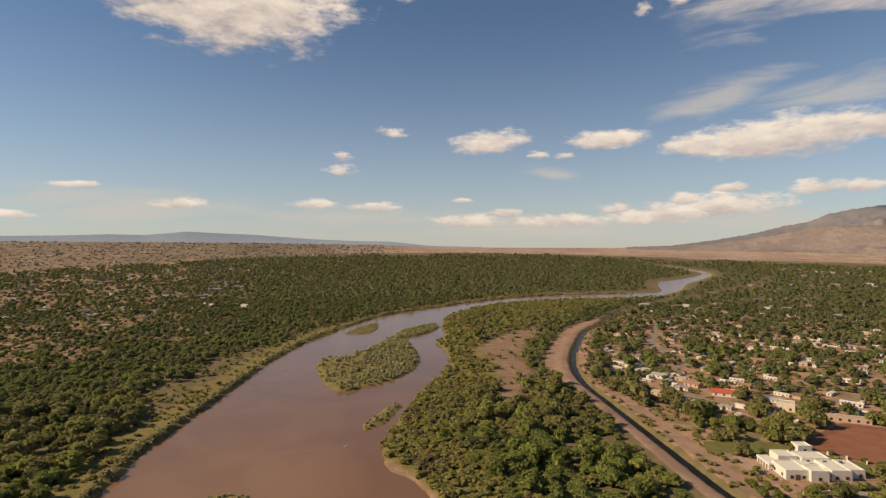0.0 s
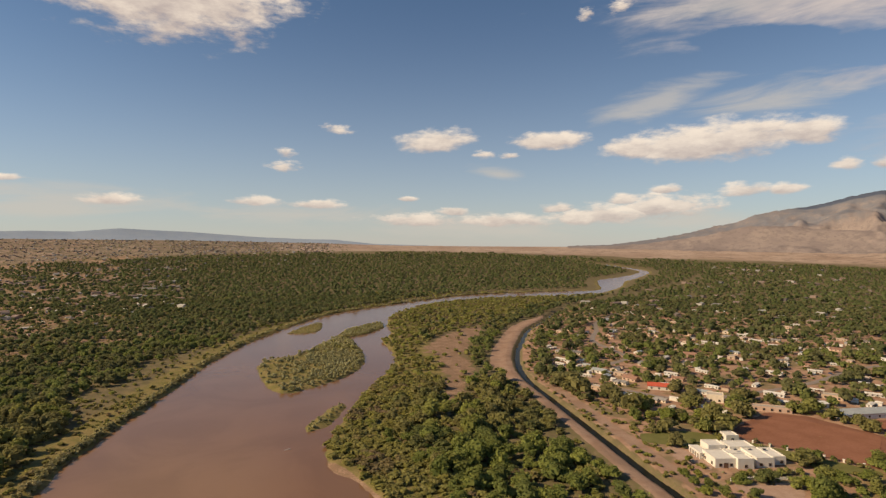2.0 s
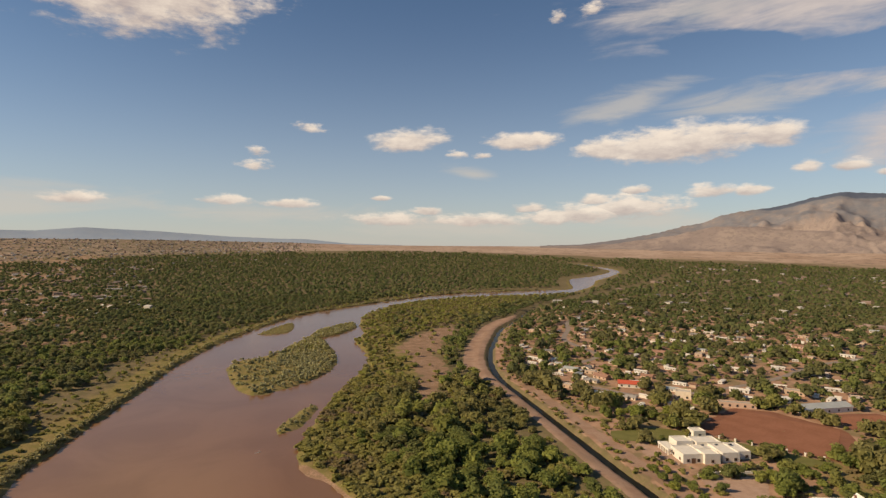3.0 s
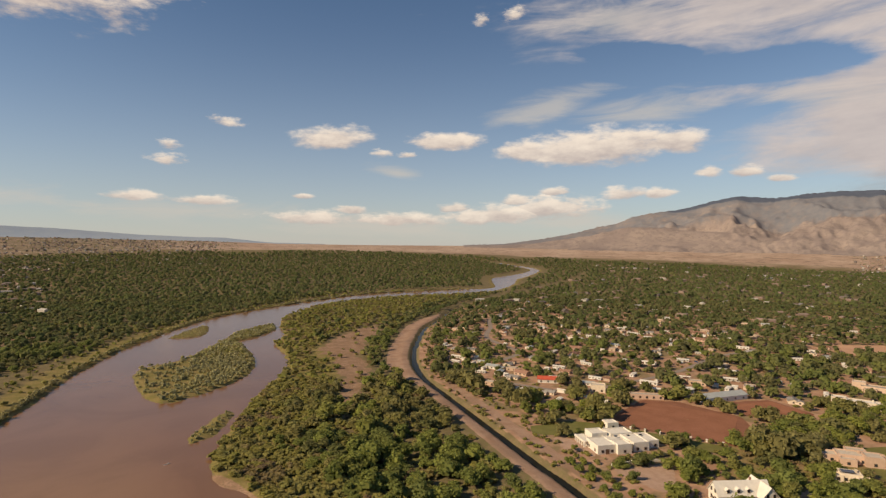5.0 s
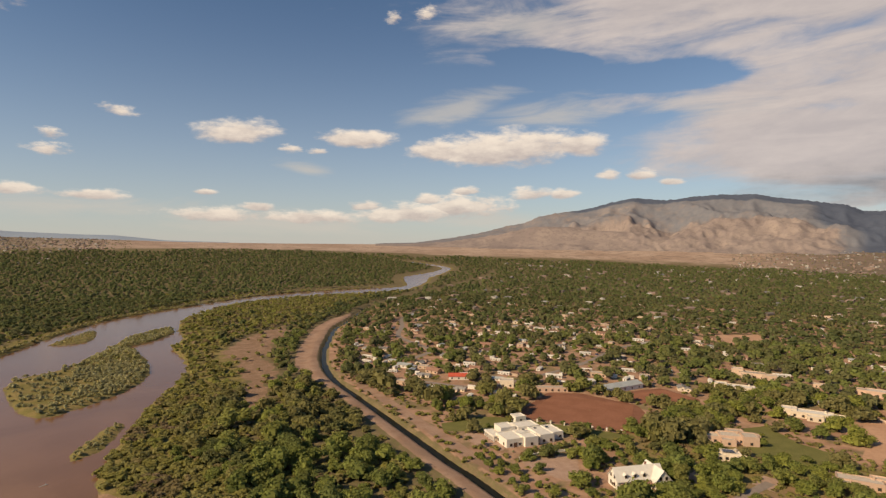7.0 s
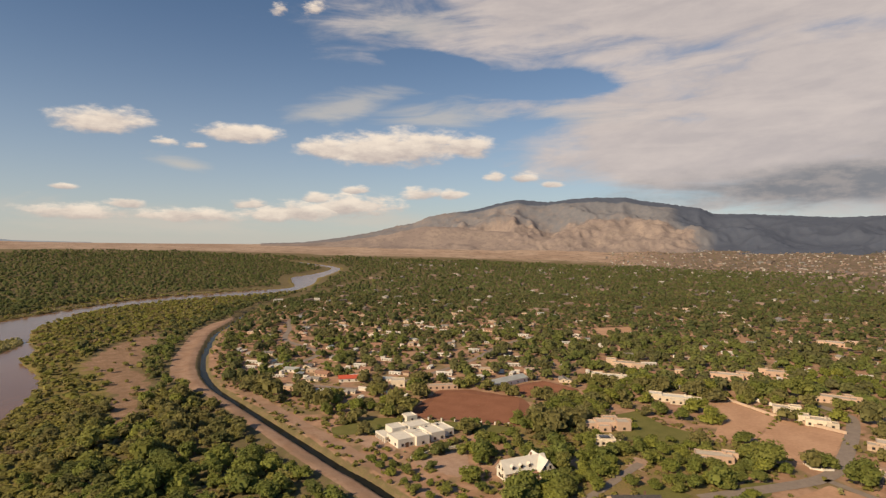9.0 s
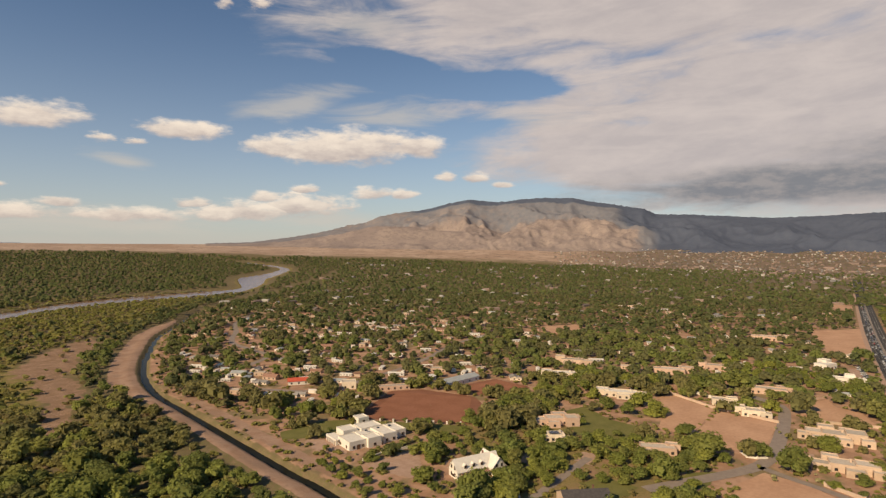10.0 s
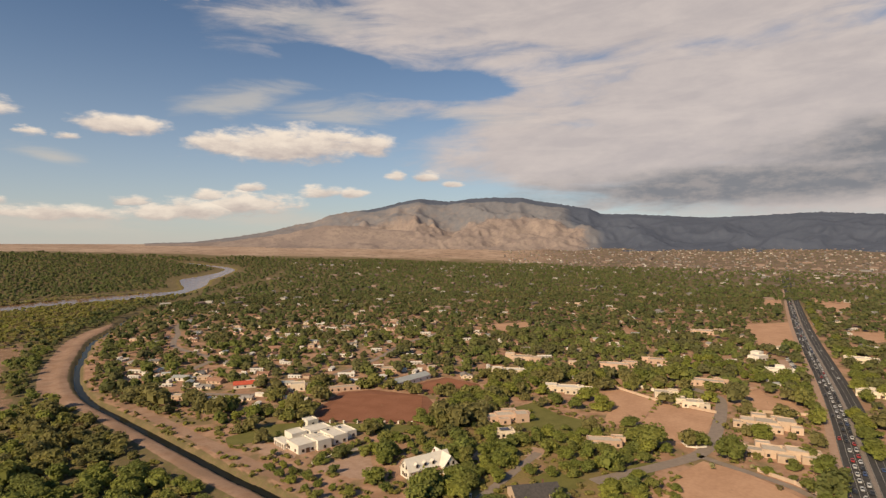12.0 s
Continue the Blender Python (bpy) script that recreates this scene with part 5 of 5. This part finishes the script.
# x, y, width of the crown
GARDEN = [(231, 211, 14), (248, 211, 13), (244, 197, 13), (214, 192, 14), (201, 193, 11), (229, 188, 9), (250, 194, 8), (281, 210, 13), (293, 208, 12), (280, 191, 12), (299, 196, 11), (279, 179, 11), (293, 183, 10), (318, 191, 9), (271,
          161, 10), (282, 158, 11), (283, 151, 11), (292, 150, 9), (325, 150, 21), (356, 179, 14), (380, 211, 21), (394, 230, 16), (367, 225, 12), (370, 243, 15), (384, 265, 14), (432, 301, 15), (318, 181, 10), (365, 302, 16), (344, 302,
          15), (320, 295, 15), (301, 287, 13), (366, 284, 16), (315, 272, 12), (497, 202, 22), (490, 216, 18), (479, 227, 17), (450, 276, 17), (446, 261, 18), (453, 254, 16), (432, 178, 10), (454, 161, 15), (352, 132, 12), (342, 113, 18),
          (391, 108, 15), (450, 90, 17), (356, 70, 14), (373, 81, 11), (331, 61, 13), (350, 83, 10), (333, 91, 7), (322, 232, 7), (290, 236, 9), (271, 225, 9), (261, 203, 9), (247, 180, 8), (254, 171, 8), (260, 162, 9), (252, 138, 12),
          (261, 134, 10), (280, 138, 9), (238, 293, 13), (209, 260, 9), (203, 246, 11), (216, 251, 10), (270, 286, 14), (265, 273, 12), (247, 268, 10), (231, 269, 9), (201, 204, 11), (191, 198, 8), (327, 142, 8), (335, 290, 14), (385, 290,
          15), (400, 284, 13), (334, 275, 11), (222, 203, 13), (238, 203, 13)]
GARDEN_ROWS = [[(156, 284), (156, 260), (155, 238), (159, 214)], [(162, 282), (163, 250), (168, 216)], [(566, 240), (560, 215), (557, 194), (555, 173), (551, 156)], [(580, 246), (576, 215), (572, 194), (568, 160)],
               [(601, 254), (604, 220), (599, 187), (594, 173)], [(547, 151), (566, 142), (536, 125), (505, 109), (484, 98)], [(581, 138), (555, 126), (527, 109)], [(172, 380), (187, 377), (204, 369), (224, 372)],
               [(395, 300), (415, 310), (440, 318), (460, 330)], [(300, 262), (322, 268), (345, 272)]]
ROADSIDE = [[(653, 96), (585, 86), (536, 74)], [(640, 84), (560, 64)], [(478, 74), (437, 63), (399, 54)], [(459, 64), (423, 55)], [(323, 70), (312, 60), (296, 52)], [(900, 168), (1050, 204), (1300, 262)], [(860, 146), (760, 122), (690, 104)]]
rng = np.random.RandomState(41)
places = [(x, y, d / 11.6) for x, y, d in GARDEN]
for row in GARDEN_ROWS + ROADSIDE:
    line = even(np.array(row, float), int(np.hypot(*np.diff(np.array(row, float), axis=0).T).sum() / (9.5 if row in ROADSIDE else 9.0)))
    low = 0.55 if row[0] in ((156, 284), (162, 282)) else 1.0
    places += [(x + rng.uniform(-1.5, 1.5), y + rng.uniform(-1.5, 1.5), low * rng.uniform(0.75, 1.15)) for x, y in line]
GROVES = [([(196, 186), (226, 224), (256, 214), (262, 196), (236, 184)], 8), ([(262, 130), (266, 172), (300, 188), (332, 168), (318, 145), (290, 128)], 11), ([(286, 190), (296, 218), (318, 212), (330, 192), (300, 180)], 5),
          ([(268, 258), (290, 292), (345, 296), (372, 270), (330, 262)], 7), ([(372, 236), (392, 300), (450, 305), (470, 262), (452, 244), (410, 272)], 10), ([(255, 150), (240, 132), (262, 112), (290, 118)], 5)]
for corners, n in GROVES:
    low, high = np.array(corners, float).min(0), np.array(corners, float).max(0)
    spread = rng.uniform(low, high, (n * 12, 2))
    ok = in_plot(spread[:, 0], spread[:, 1], corners) & np.array([all(math.hypot(px - q[0], py - q[1]) > q[2] for q in MARKED) for px, py in spread])
    for line, wide in LANES:
        ok &= near_line(spread[:, 0], spread[:, 1], line)[0] > wide / 2 + 3
    for px, py in spread[ok]:
        if n and all(math.hypot(px - q[0], py - q[1]) > 6.5 for q in places):
            places.append((px, py, rng.uniform(0.55, 1.1)))
            n -= 1
planted = len(places)
places += list(zip(*single))
print("trees", len(places))
used = set()
for i, (x, y, s) in enumerate(places):
    kinds = YARD_TREES if i < planted else BASE_TREES
    k = i % len(kinds)
    z = float(relief(np.array([x]), np.array([y]))[0])
    m = pose(x, y, z, 0, 0, rng.uniform(0, 360)) @ Matrix.Diagonal((s, s, s * rng.uniform(0.75, 1.0), 1))
    if i == 0:
        TALL.matrix_world = pose(x, y, z)
    elif kinds[k] not in used:
        used.add(kinds[k])
        kinds[k].matrix_world = m
    else:
        copy_thing(kinds[k], m)

# ---------------------------------------------------------------- cars
TYRE = plain("tyre_rubber", (0.02, 0.02, 0.02), (0.035, 0.035, 0.035), 4, 0.9, 0, 0)
PAINTS = [plain("car_paint_" + n, c, tuple(v * 1.1 for v in c), 3, 0.3, 0.0, 0, 0, 0.5) for n, c in
          (("white", (0.46, 0.45, 0.43)), ("silver", (0.42, 0.43, 0.44)), ("black", (0.025, 0.025, 0.028)), ("red", (0.32, 0.03, 0.025)), ("blue", (0.04, 0.07, 0.16)))]


def wheel(x, y, r=0.34, w=0.22):
    t = np.linspace(0, 6.2832, 10, endpoint=False)
    v = np.array([(x + r * math.cos(a), y + s * w / 2, r + r * math.sin(a)) for s in (-1, 1) for a in t] + [(x, y - w / 2, r), (x, y + w / 2, r)])
    f = [(i, (i + 1) % 10, 10 + (i + 1) % 10, 10 + i) for i in range(10)]
    f += [(20, (i + 2) % 10, (i + 1) % 10, i) for i in range(0, 10, 2)] + [(21, 10 + i, 10 + (i + 1) % 10, 10 + (i + 2) % 10) for i in range(0, 10, 2)]
    return v, np.array(f)


def shell(sections):
    """A closed body through rectangular cross sections: x, half width, low, high."""
    v = np.array([(x, s * hw, z) for x, hw, lo, hi in sections for s, z in ((-1, lo), (1, lo), (1, hi), (-1, hi))])
    n = len(sections)
    f = [(i * 4 + j, i * 4 + (j + 1) % 4, i * 4 + 4 + (j + 1) % 4, i * 4 + 4 + j) for i in range(n - 1) for j in range(4)]
    return v, np.array(f + [(3, 2, 1, 0), tuple(n * 4 - 4 + k for k in range(4))])


def car(paint, tall, label):
    ob = tagged(new("car"), label, "car", "cars on the road and in yards")
    part("body", shell([(-2.25, 0.72, 0.42, 0.78), (-2.05, 0.86, 0.28, 0.92), (-0.9, 0.9, 0.24, 0.97), (0.9, 0.9, 0.24, 0.95), (1.9, 0.86, 0.28, 0.82), (2.25, 0.68, 0.4, 0.66)]), paint, ob)
    part("cabin", shell([(-1.95, 0.70, 0.93, 0.98), (-1.35, 0.68, 0.95, tall - 0.04), (0.25, 0.66, 0.95, tall - 0.04), (1.05, 0.72, 0.92, 0.98)]), GLASS, ob, "dark glass cabin")
    part("roof", shell([(-1.4, 0.60, tall - 0.05, tall), (-0.6, 0.69, tall - 0.05, tall + 0.03), (0.3, 0.62, tall - 0.05, tall)]), paint, ob)
    for x in (-1.4, 1.4):
        for y in (-0.8, 0.8):
            part("wheel", wheel(x, y), TYRE, ob)
    return ob


CARS = [car(PAINTS[0], 1.5, "white car on asphalt"), car(PAINTS[1], 1.45, "silver car on asphalt"), car(PAINTS[2], 1.7, "tall black car on asphalt"), car(PAINTS[3], 1.45, "dark red car on asphalt"),
        car(PAINTS[4], 1.5, "dark blue car on asphalt"), car(PAINTS[0], 1.8, "tall white van-like car")]
rng = np.random.RandomState(9)
stops = []
heading = math.degrees(math.atan2(62, 255))
dist = np.concatenate([[0], np.cumsum(np.hypot(*np.diff(ROAD_A, axis=0).T))])
for off, gap, d0, d1, way in ((0.0, 11.5, 120, 900, 180), (3.4, 10.5, 125, 900, 180), (-3.4, 40.0, 150, 900, 180), (0.0, 19, 905, 1400, 180), (3.4, 24, 905, 1400, 180)):
    lane = beside(ROAD_A, off)
    d = d0
    while d < d1:
        d += gap * rng.uniform(0.75, 1.6)
        stops.append((np.interp(d, dist, lane[:, 0]), np.interp(d, dist, lane[:, 1]), heading + way))
for d in np.arange(180, 900, 70):
    d = d + rng.uniform(-25, 25)
    stops.append((np.interp(d, dist, ROAD_B[:, 0]), np.interp(d, dist, ROAD_B[:, 1]), heading))
stops += [(448, 138, 15), (170, 300, 60), (243, 437, 20), (268, 620, 70)]
stops += [(622 + 4.5 * k + rng.uniform(-1, 1), 139 + 1.6 * k + rng.uniform(-1, 1), 100) for k in range(14)]
stops += [(x + 9, y - 9, rng.uniform(0, 360)) for x, y in HOMES[:60:2]]
stops += [(380 + 6 * k + rng.uniform(-1, 1), 30 + 1.6 * k, 100) for k in range(7)] + [(206, 186, 40), (209, 189, 40)]
first = set()
for x, y, a in stops:
    k = rng.choice(6, p=[0.3, 0.22, 0.2, 0.09, 0.1, 0.09])
    m = pose(x, y, float(land(np.array([x]), np.array([y]))[0]) + 0.16, 0, 0, a)
    if k not in first:
        first.add(k)
        CARS[k].matrix_world = m
    else:
        copy_thing(CARS[k], m)
print("cars", len(stops))

# ---------------------------------------------------------------- sheds and trailers in the yards
def shed(label, w, d, h, wall, roof):
    ob = tagged(new("shed"), label, "shed", "sheds in the yards")
    part("wall", box(0, 0, -0.2, w, d, h + 0.2), wall, ob)
    part("roof", gable_arrays(0, 0, w, d, h, d * 0.16, 0.25, 0.1), roof, ob)
    return ob


SHEDS = [shed("small white metal shed in a yard", 4.5, 3.5, 2.5, SIDING, ROOF_WHITE), shed("small tan shed with rusty roof", 6.0, 4.0, 2.6, STUCCO_TAN, ROOF_BROWN), shed("pale travel trailer parked in a yard", 7.0, 2.5, 2.7, STUCCO_WHITE, ROOF_WHITE)]
rng = np.random.RandomState(15)
near_homes = [q for q in HOMES if 0 < q[0] and math.hypot(*q) < 900][:95]
for i, (x, y) in enumerate(near_homes):
    a = rng.uniform(0, 6.283)
    x, y = x + 11.5 * math.cos(a), y + 11.5 * math.sin(a)
    m = pose(x, y, float(land(np.array([x]), np.array([y]))[0]), 0, 0, rng.choice([-50, 40]) + rng.uniform(-10, 10))
    if i < 3:
        SHEDS[i].matrix_world = m
    else:
        copy_thing(SHEDS[rng.randint(3)], m)

# ---------------------------------------------------------------- garden walls and fence pillars
def wall_run(label, pts, mat, high=1.8, thick=0.35):
    ob = tagged(new("garden_wall"), label, "wall", "garden walls")
    x0, y0 = pts[0]
    ob.matrix_world = pose(x0, y0, 0)
    for (ax, ay), (bx, by) in zip(pts, pts[1:]):
        n = math.hypot(bx - ax, by - ay)
        p = part("panel", join([box(n / 2, 0, -0.2, n - thick, thick, high + 0.2), box(n / 2, 0, high, n - thick, thick + 0.12, 0.12)]), mat, ob)
        p.matrix_local = pose(ax - x0, ay - y0, 0, 0, 0, math.degrees(math.atan2(by - ay, bx - ax)))
        q = part("pillar", join([box(0, 0, -0.2, 0.6, 0.6, high + 0.5), box(0, 0, high + 0.3, 0.75, 0.75, 0.14)]), mat, ob)
        q.matrix_local = pose(ax - x0, ay - y0, 0)


wall_run("low white wall between drive and garden", [(176, 274), (190, 276), (207, 274), (220, 266)], STUCCO_WHITE, 1.2)
wall_run("tan adobe wall round a bare lot", [(445, 236), (428, 190), (427, 147)], STUCCO_TAN)
wall_run("long white wall behind a bare lot", [(462, 228), (456, 206), (452, 190)], STUCCO_WHITE, 2.2)
wall_run("tan adobe wall beside a bare lot", [(447, 136), (458, 112), (466, 99)], STUCCO_TAN)
wall_run("tan adobe wall along a lane", [(334, 96), (329, 78), (318, 60)], STUCCO_TAN)
wall_run("pink adobe wall behind houses", [(490, 158), (524, 146)], STUCCO_PINK)
wall_run("curved white entrance wall at the lane's fork", [(350, 142), (345, 137), (347, 132), (352, 128)], STUCCO_WHITE, 1.0)
for k in range(8):
    x, y = 224 + 6.2 * k, 327 - 6.8 * k
    ob = tagged(new("fence_pillar"), "square white pillar beside the ploughed field", "pillar", "pillars beside the field")
    ob.matrix_world = pose(x, y, 0, 0, 0, -51)
    part("shaft", box(0, 0, -0.2, 0.9, 0.9, 1.9), STUCCO_WHITE, ob)
    part("cap", box(0, 0, 1.7, 1.2, 1.2, 0.2), STUCCO_WHITE, ob)

# ---------------------------------------------------------------- far homes and the city on the mesa, too small to tell apart
FAR_TOWN, N, s = material("far_roofs_and_walls", 0.85, 0.0, 0.2)
ramp = N.add("ShaderNodeValToRGB")
ramp.color_ramp.interpolation = "CONSTANT"
el = ramp.color_ramp.elements
for i, (q, c) in enumerate(((0.0, (0.47, 0.44, 0.39)), (0.14, (0.27, 0.195, 0.155)), (0.45, (0.17, 0.14, 0.12)), (0.7, (0.31, 0.22, 0.175)), (0.88, (0.25, 0.24, 0.23)))):
    if i > 1:
        el.new(q)
    el[i].position, el[i].color = q, (*c, 1)
N.link(N.add("ShaderNodeNewGeometry").outputs["Random Per Island"], ramp.inputs[0])
p = place(N)
N.link(N.mix(N.math("MULTIPLY", N.noise(p, 0.4, 3), 0.25), ramp.outputs[0], (0.2, 0.17, 0.15)), s.inputs["Base Color"])


def far_homes(name, label, x, y, size, seed):
    rng = np.random.RandomState(seed)
    z = land(x, y)
    rows = []
    for px, py, pz in zip(x, y, z):
        w, d, h, t = size * rng.uniform(0.6, 1.5), size * rng.uniform(0.5, 0.9), rng.uniform(3.2, 5.5), rng.uniform(0, 3.14)
        v, f = box(0, 0, -3, w, d, h + 3)
        v = np.vstack([v, (np.array([(-w / 2, 0, h + d * 0.16), (w / 2, 0, h + d * 0.16)]))])
        f = np.vstack([f[2:], [(4, 5, 9, 8), (6, 7, 8, 9)]])
        c, s_ = math.cos(t), math.sin(t)
        v = np.stack([v[:, 0] * c - v[:, 1] * s_ + px, v[:, 0] * s_ + v[:, 1] * c + py, v[:, 2] + pz], 1)
        rows.append((v, f))
    tagged(mesh_object(name, *join(rows), FAR_TOWN), label, "houses", kind="stuff")


def ring(az0, az1, r0, r1, n, seed):
    rng = np.random.RandomState(seed)
    a, r = np.radians(rng.uniform(az0, az1, n)), np.sqrt(rng.uniform(r0 ** 2, r1 ** 2, n))
    x, y = r * np.sin(a), r * np.cos(a)
    m = (near_line(x, y, ROAD_A)[0] > 25) & (wave(x, y, 260, seed) > -0.5)
    return x[m], y[m]


fs = np.array(FAR_SPOTS)
far_homes("far_homes", "pale roofs scattered through the valley's trees", fs[:, 0], fs[:, 1], 15, 51)
far_homes("far_city", "pale crowded city buildings on the dry mesa", *ring(52, 92, 2500, 4250, 2600, 52), 9, 52)
far_homes("far_city", "large pale sheds at the foot of the mesa", *ring(60, 92, 2300, 3400, 90, 53), 30, 53)
far_homes("far_suburb", "small brown and white houses on the dry mesa", *ring(-42, -6, 2300, 4300, 1500, 54), 9, 54)
# dark bushes over the dry mesas
for az0, az1, r0, r1, n, seed in ((-42, -4, 2500, 4300, 2200, 61), (52, 90, 2300, 4200, 2600, 62)):
    rng = np.random.RandomState(seed)
    a, r = np.radians(rng.uniform(az0, az1, n)), np.sqrt(rng.uniform(r0 ** 2, r1 ** 2, n))
    x, y = r * np.sin(a), r * np.cos(a)
    tagged(scatter_mesh("mesa_bushes", REMOTE, x, y, rng.uniform(0.35, 0.75, n), rng.uniform(0, 1, n), LEAF_FAR), "dark bushes dotted over the dry mesa", "shrubs", kind="stuff")

# ---------------------------------------------------------------- garden shrubs and clipped rows round the houses
def shrub(label, seed, mat):
    v, f = crown_arrays(seed + 200, 2.4, 1.7, 90, 0.55, 4, 0.03)
    return tagged(mesh_object("garden_shrub", v, f, mat, False, {"tint": np.full(len(v), 0.1 * seed)}), label, "shrub", "garden shrubs")


SHRUBS = [shrub("dark green rounded garden shrub on gravel", 1, LEAF), shrub("olive garden shrub on bare soil", 2, SHRUB), shrub("grey-green desert shrub on pink gravel", 3, SILVER)]
rng = np.random.RandomState(77)
spots_ = []
for cx, cy, rad, n in ((418, 113, 27, 16), (350, 84, 20, 30), (199, 302, 31, 14), (311, 245, 24, 8), (447, 180, 22, 8), (508, 180, 22, 10), (212, 222, 21, 8), (342, 112, 18, 8), (385, 100, 20, 12)):
    for _ in range(n):
        a, d = rng.uniform(0, 6.283), rad * rng.uniform(0.85, 1.3)
        spots_.append((cx + d * math.cos(a), cy + d * math.sin(a), rng.uniform(0.6, 1.4)))
spots_ += [(186 + 3.6 * k, 279 + 0.1 * k, 1.3) for k in range(10)]
spots_ += [(226 + 5.0 * k, 327 - 6.2 * k, 1.1) for k in range(9)]
done = set()
for i, (x, y, s) in enumerate(spots_):
    k = i % 3
    m = pose(x, y, float(relief(np.array([x]), np.array([y]))[0]) - 0.1, 0, 0, rng.uniform(0, 360)) @ Matrix.Scale(s, 4)
    if k not in done:
        done.add(k)
        SHRUBS[k].matrix_world = m
    else:
        copy_thing(SHRUBS[k], m)

# a stranded log in the shallows
lx_, ly_ = -60.0, 345.0
log = tagged(new("driftwood"), "pale bleached log stranded in brown water", "log")
log.matrix_world = pose(lx_, ly_, -1.75, 0, 0, 25)
part("trunk", stick((-1.8, 0, 0.1), (1.8, 0.3, 0.45), 0.32, 0.2, 8), SIDING, log)
part("branch", stick((0.6, 0.1, 0.4), (1.2, 0.9, 1.1), 0.14, 0.05, 6), SIDING, log)
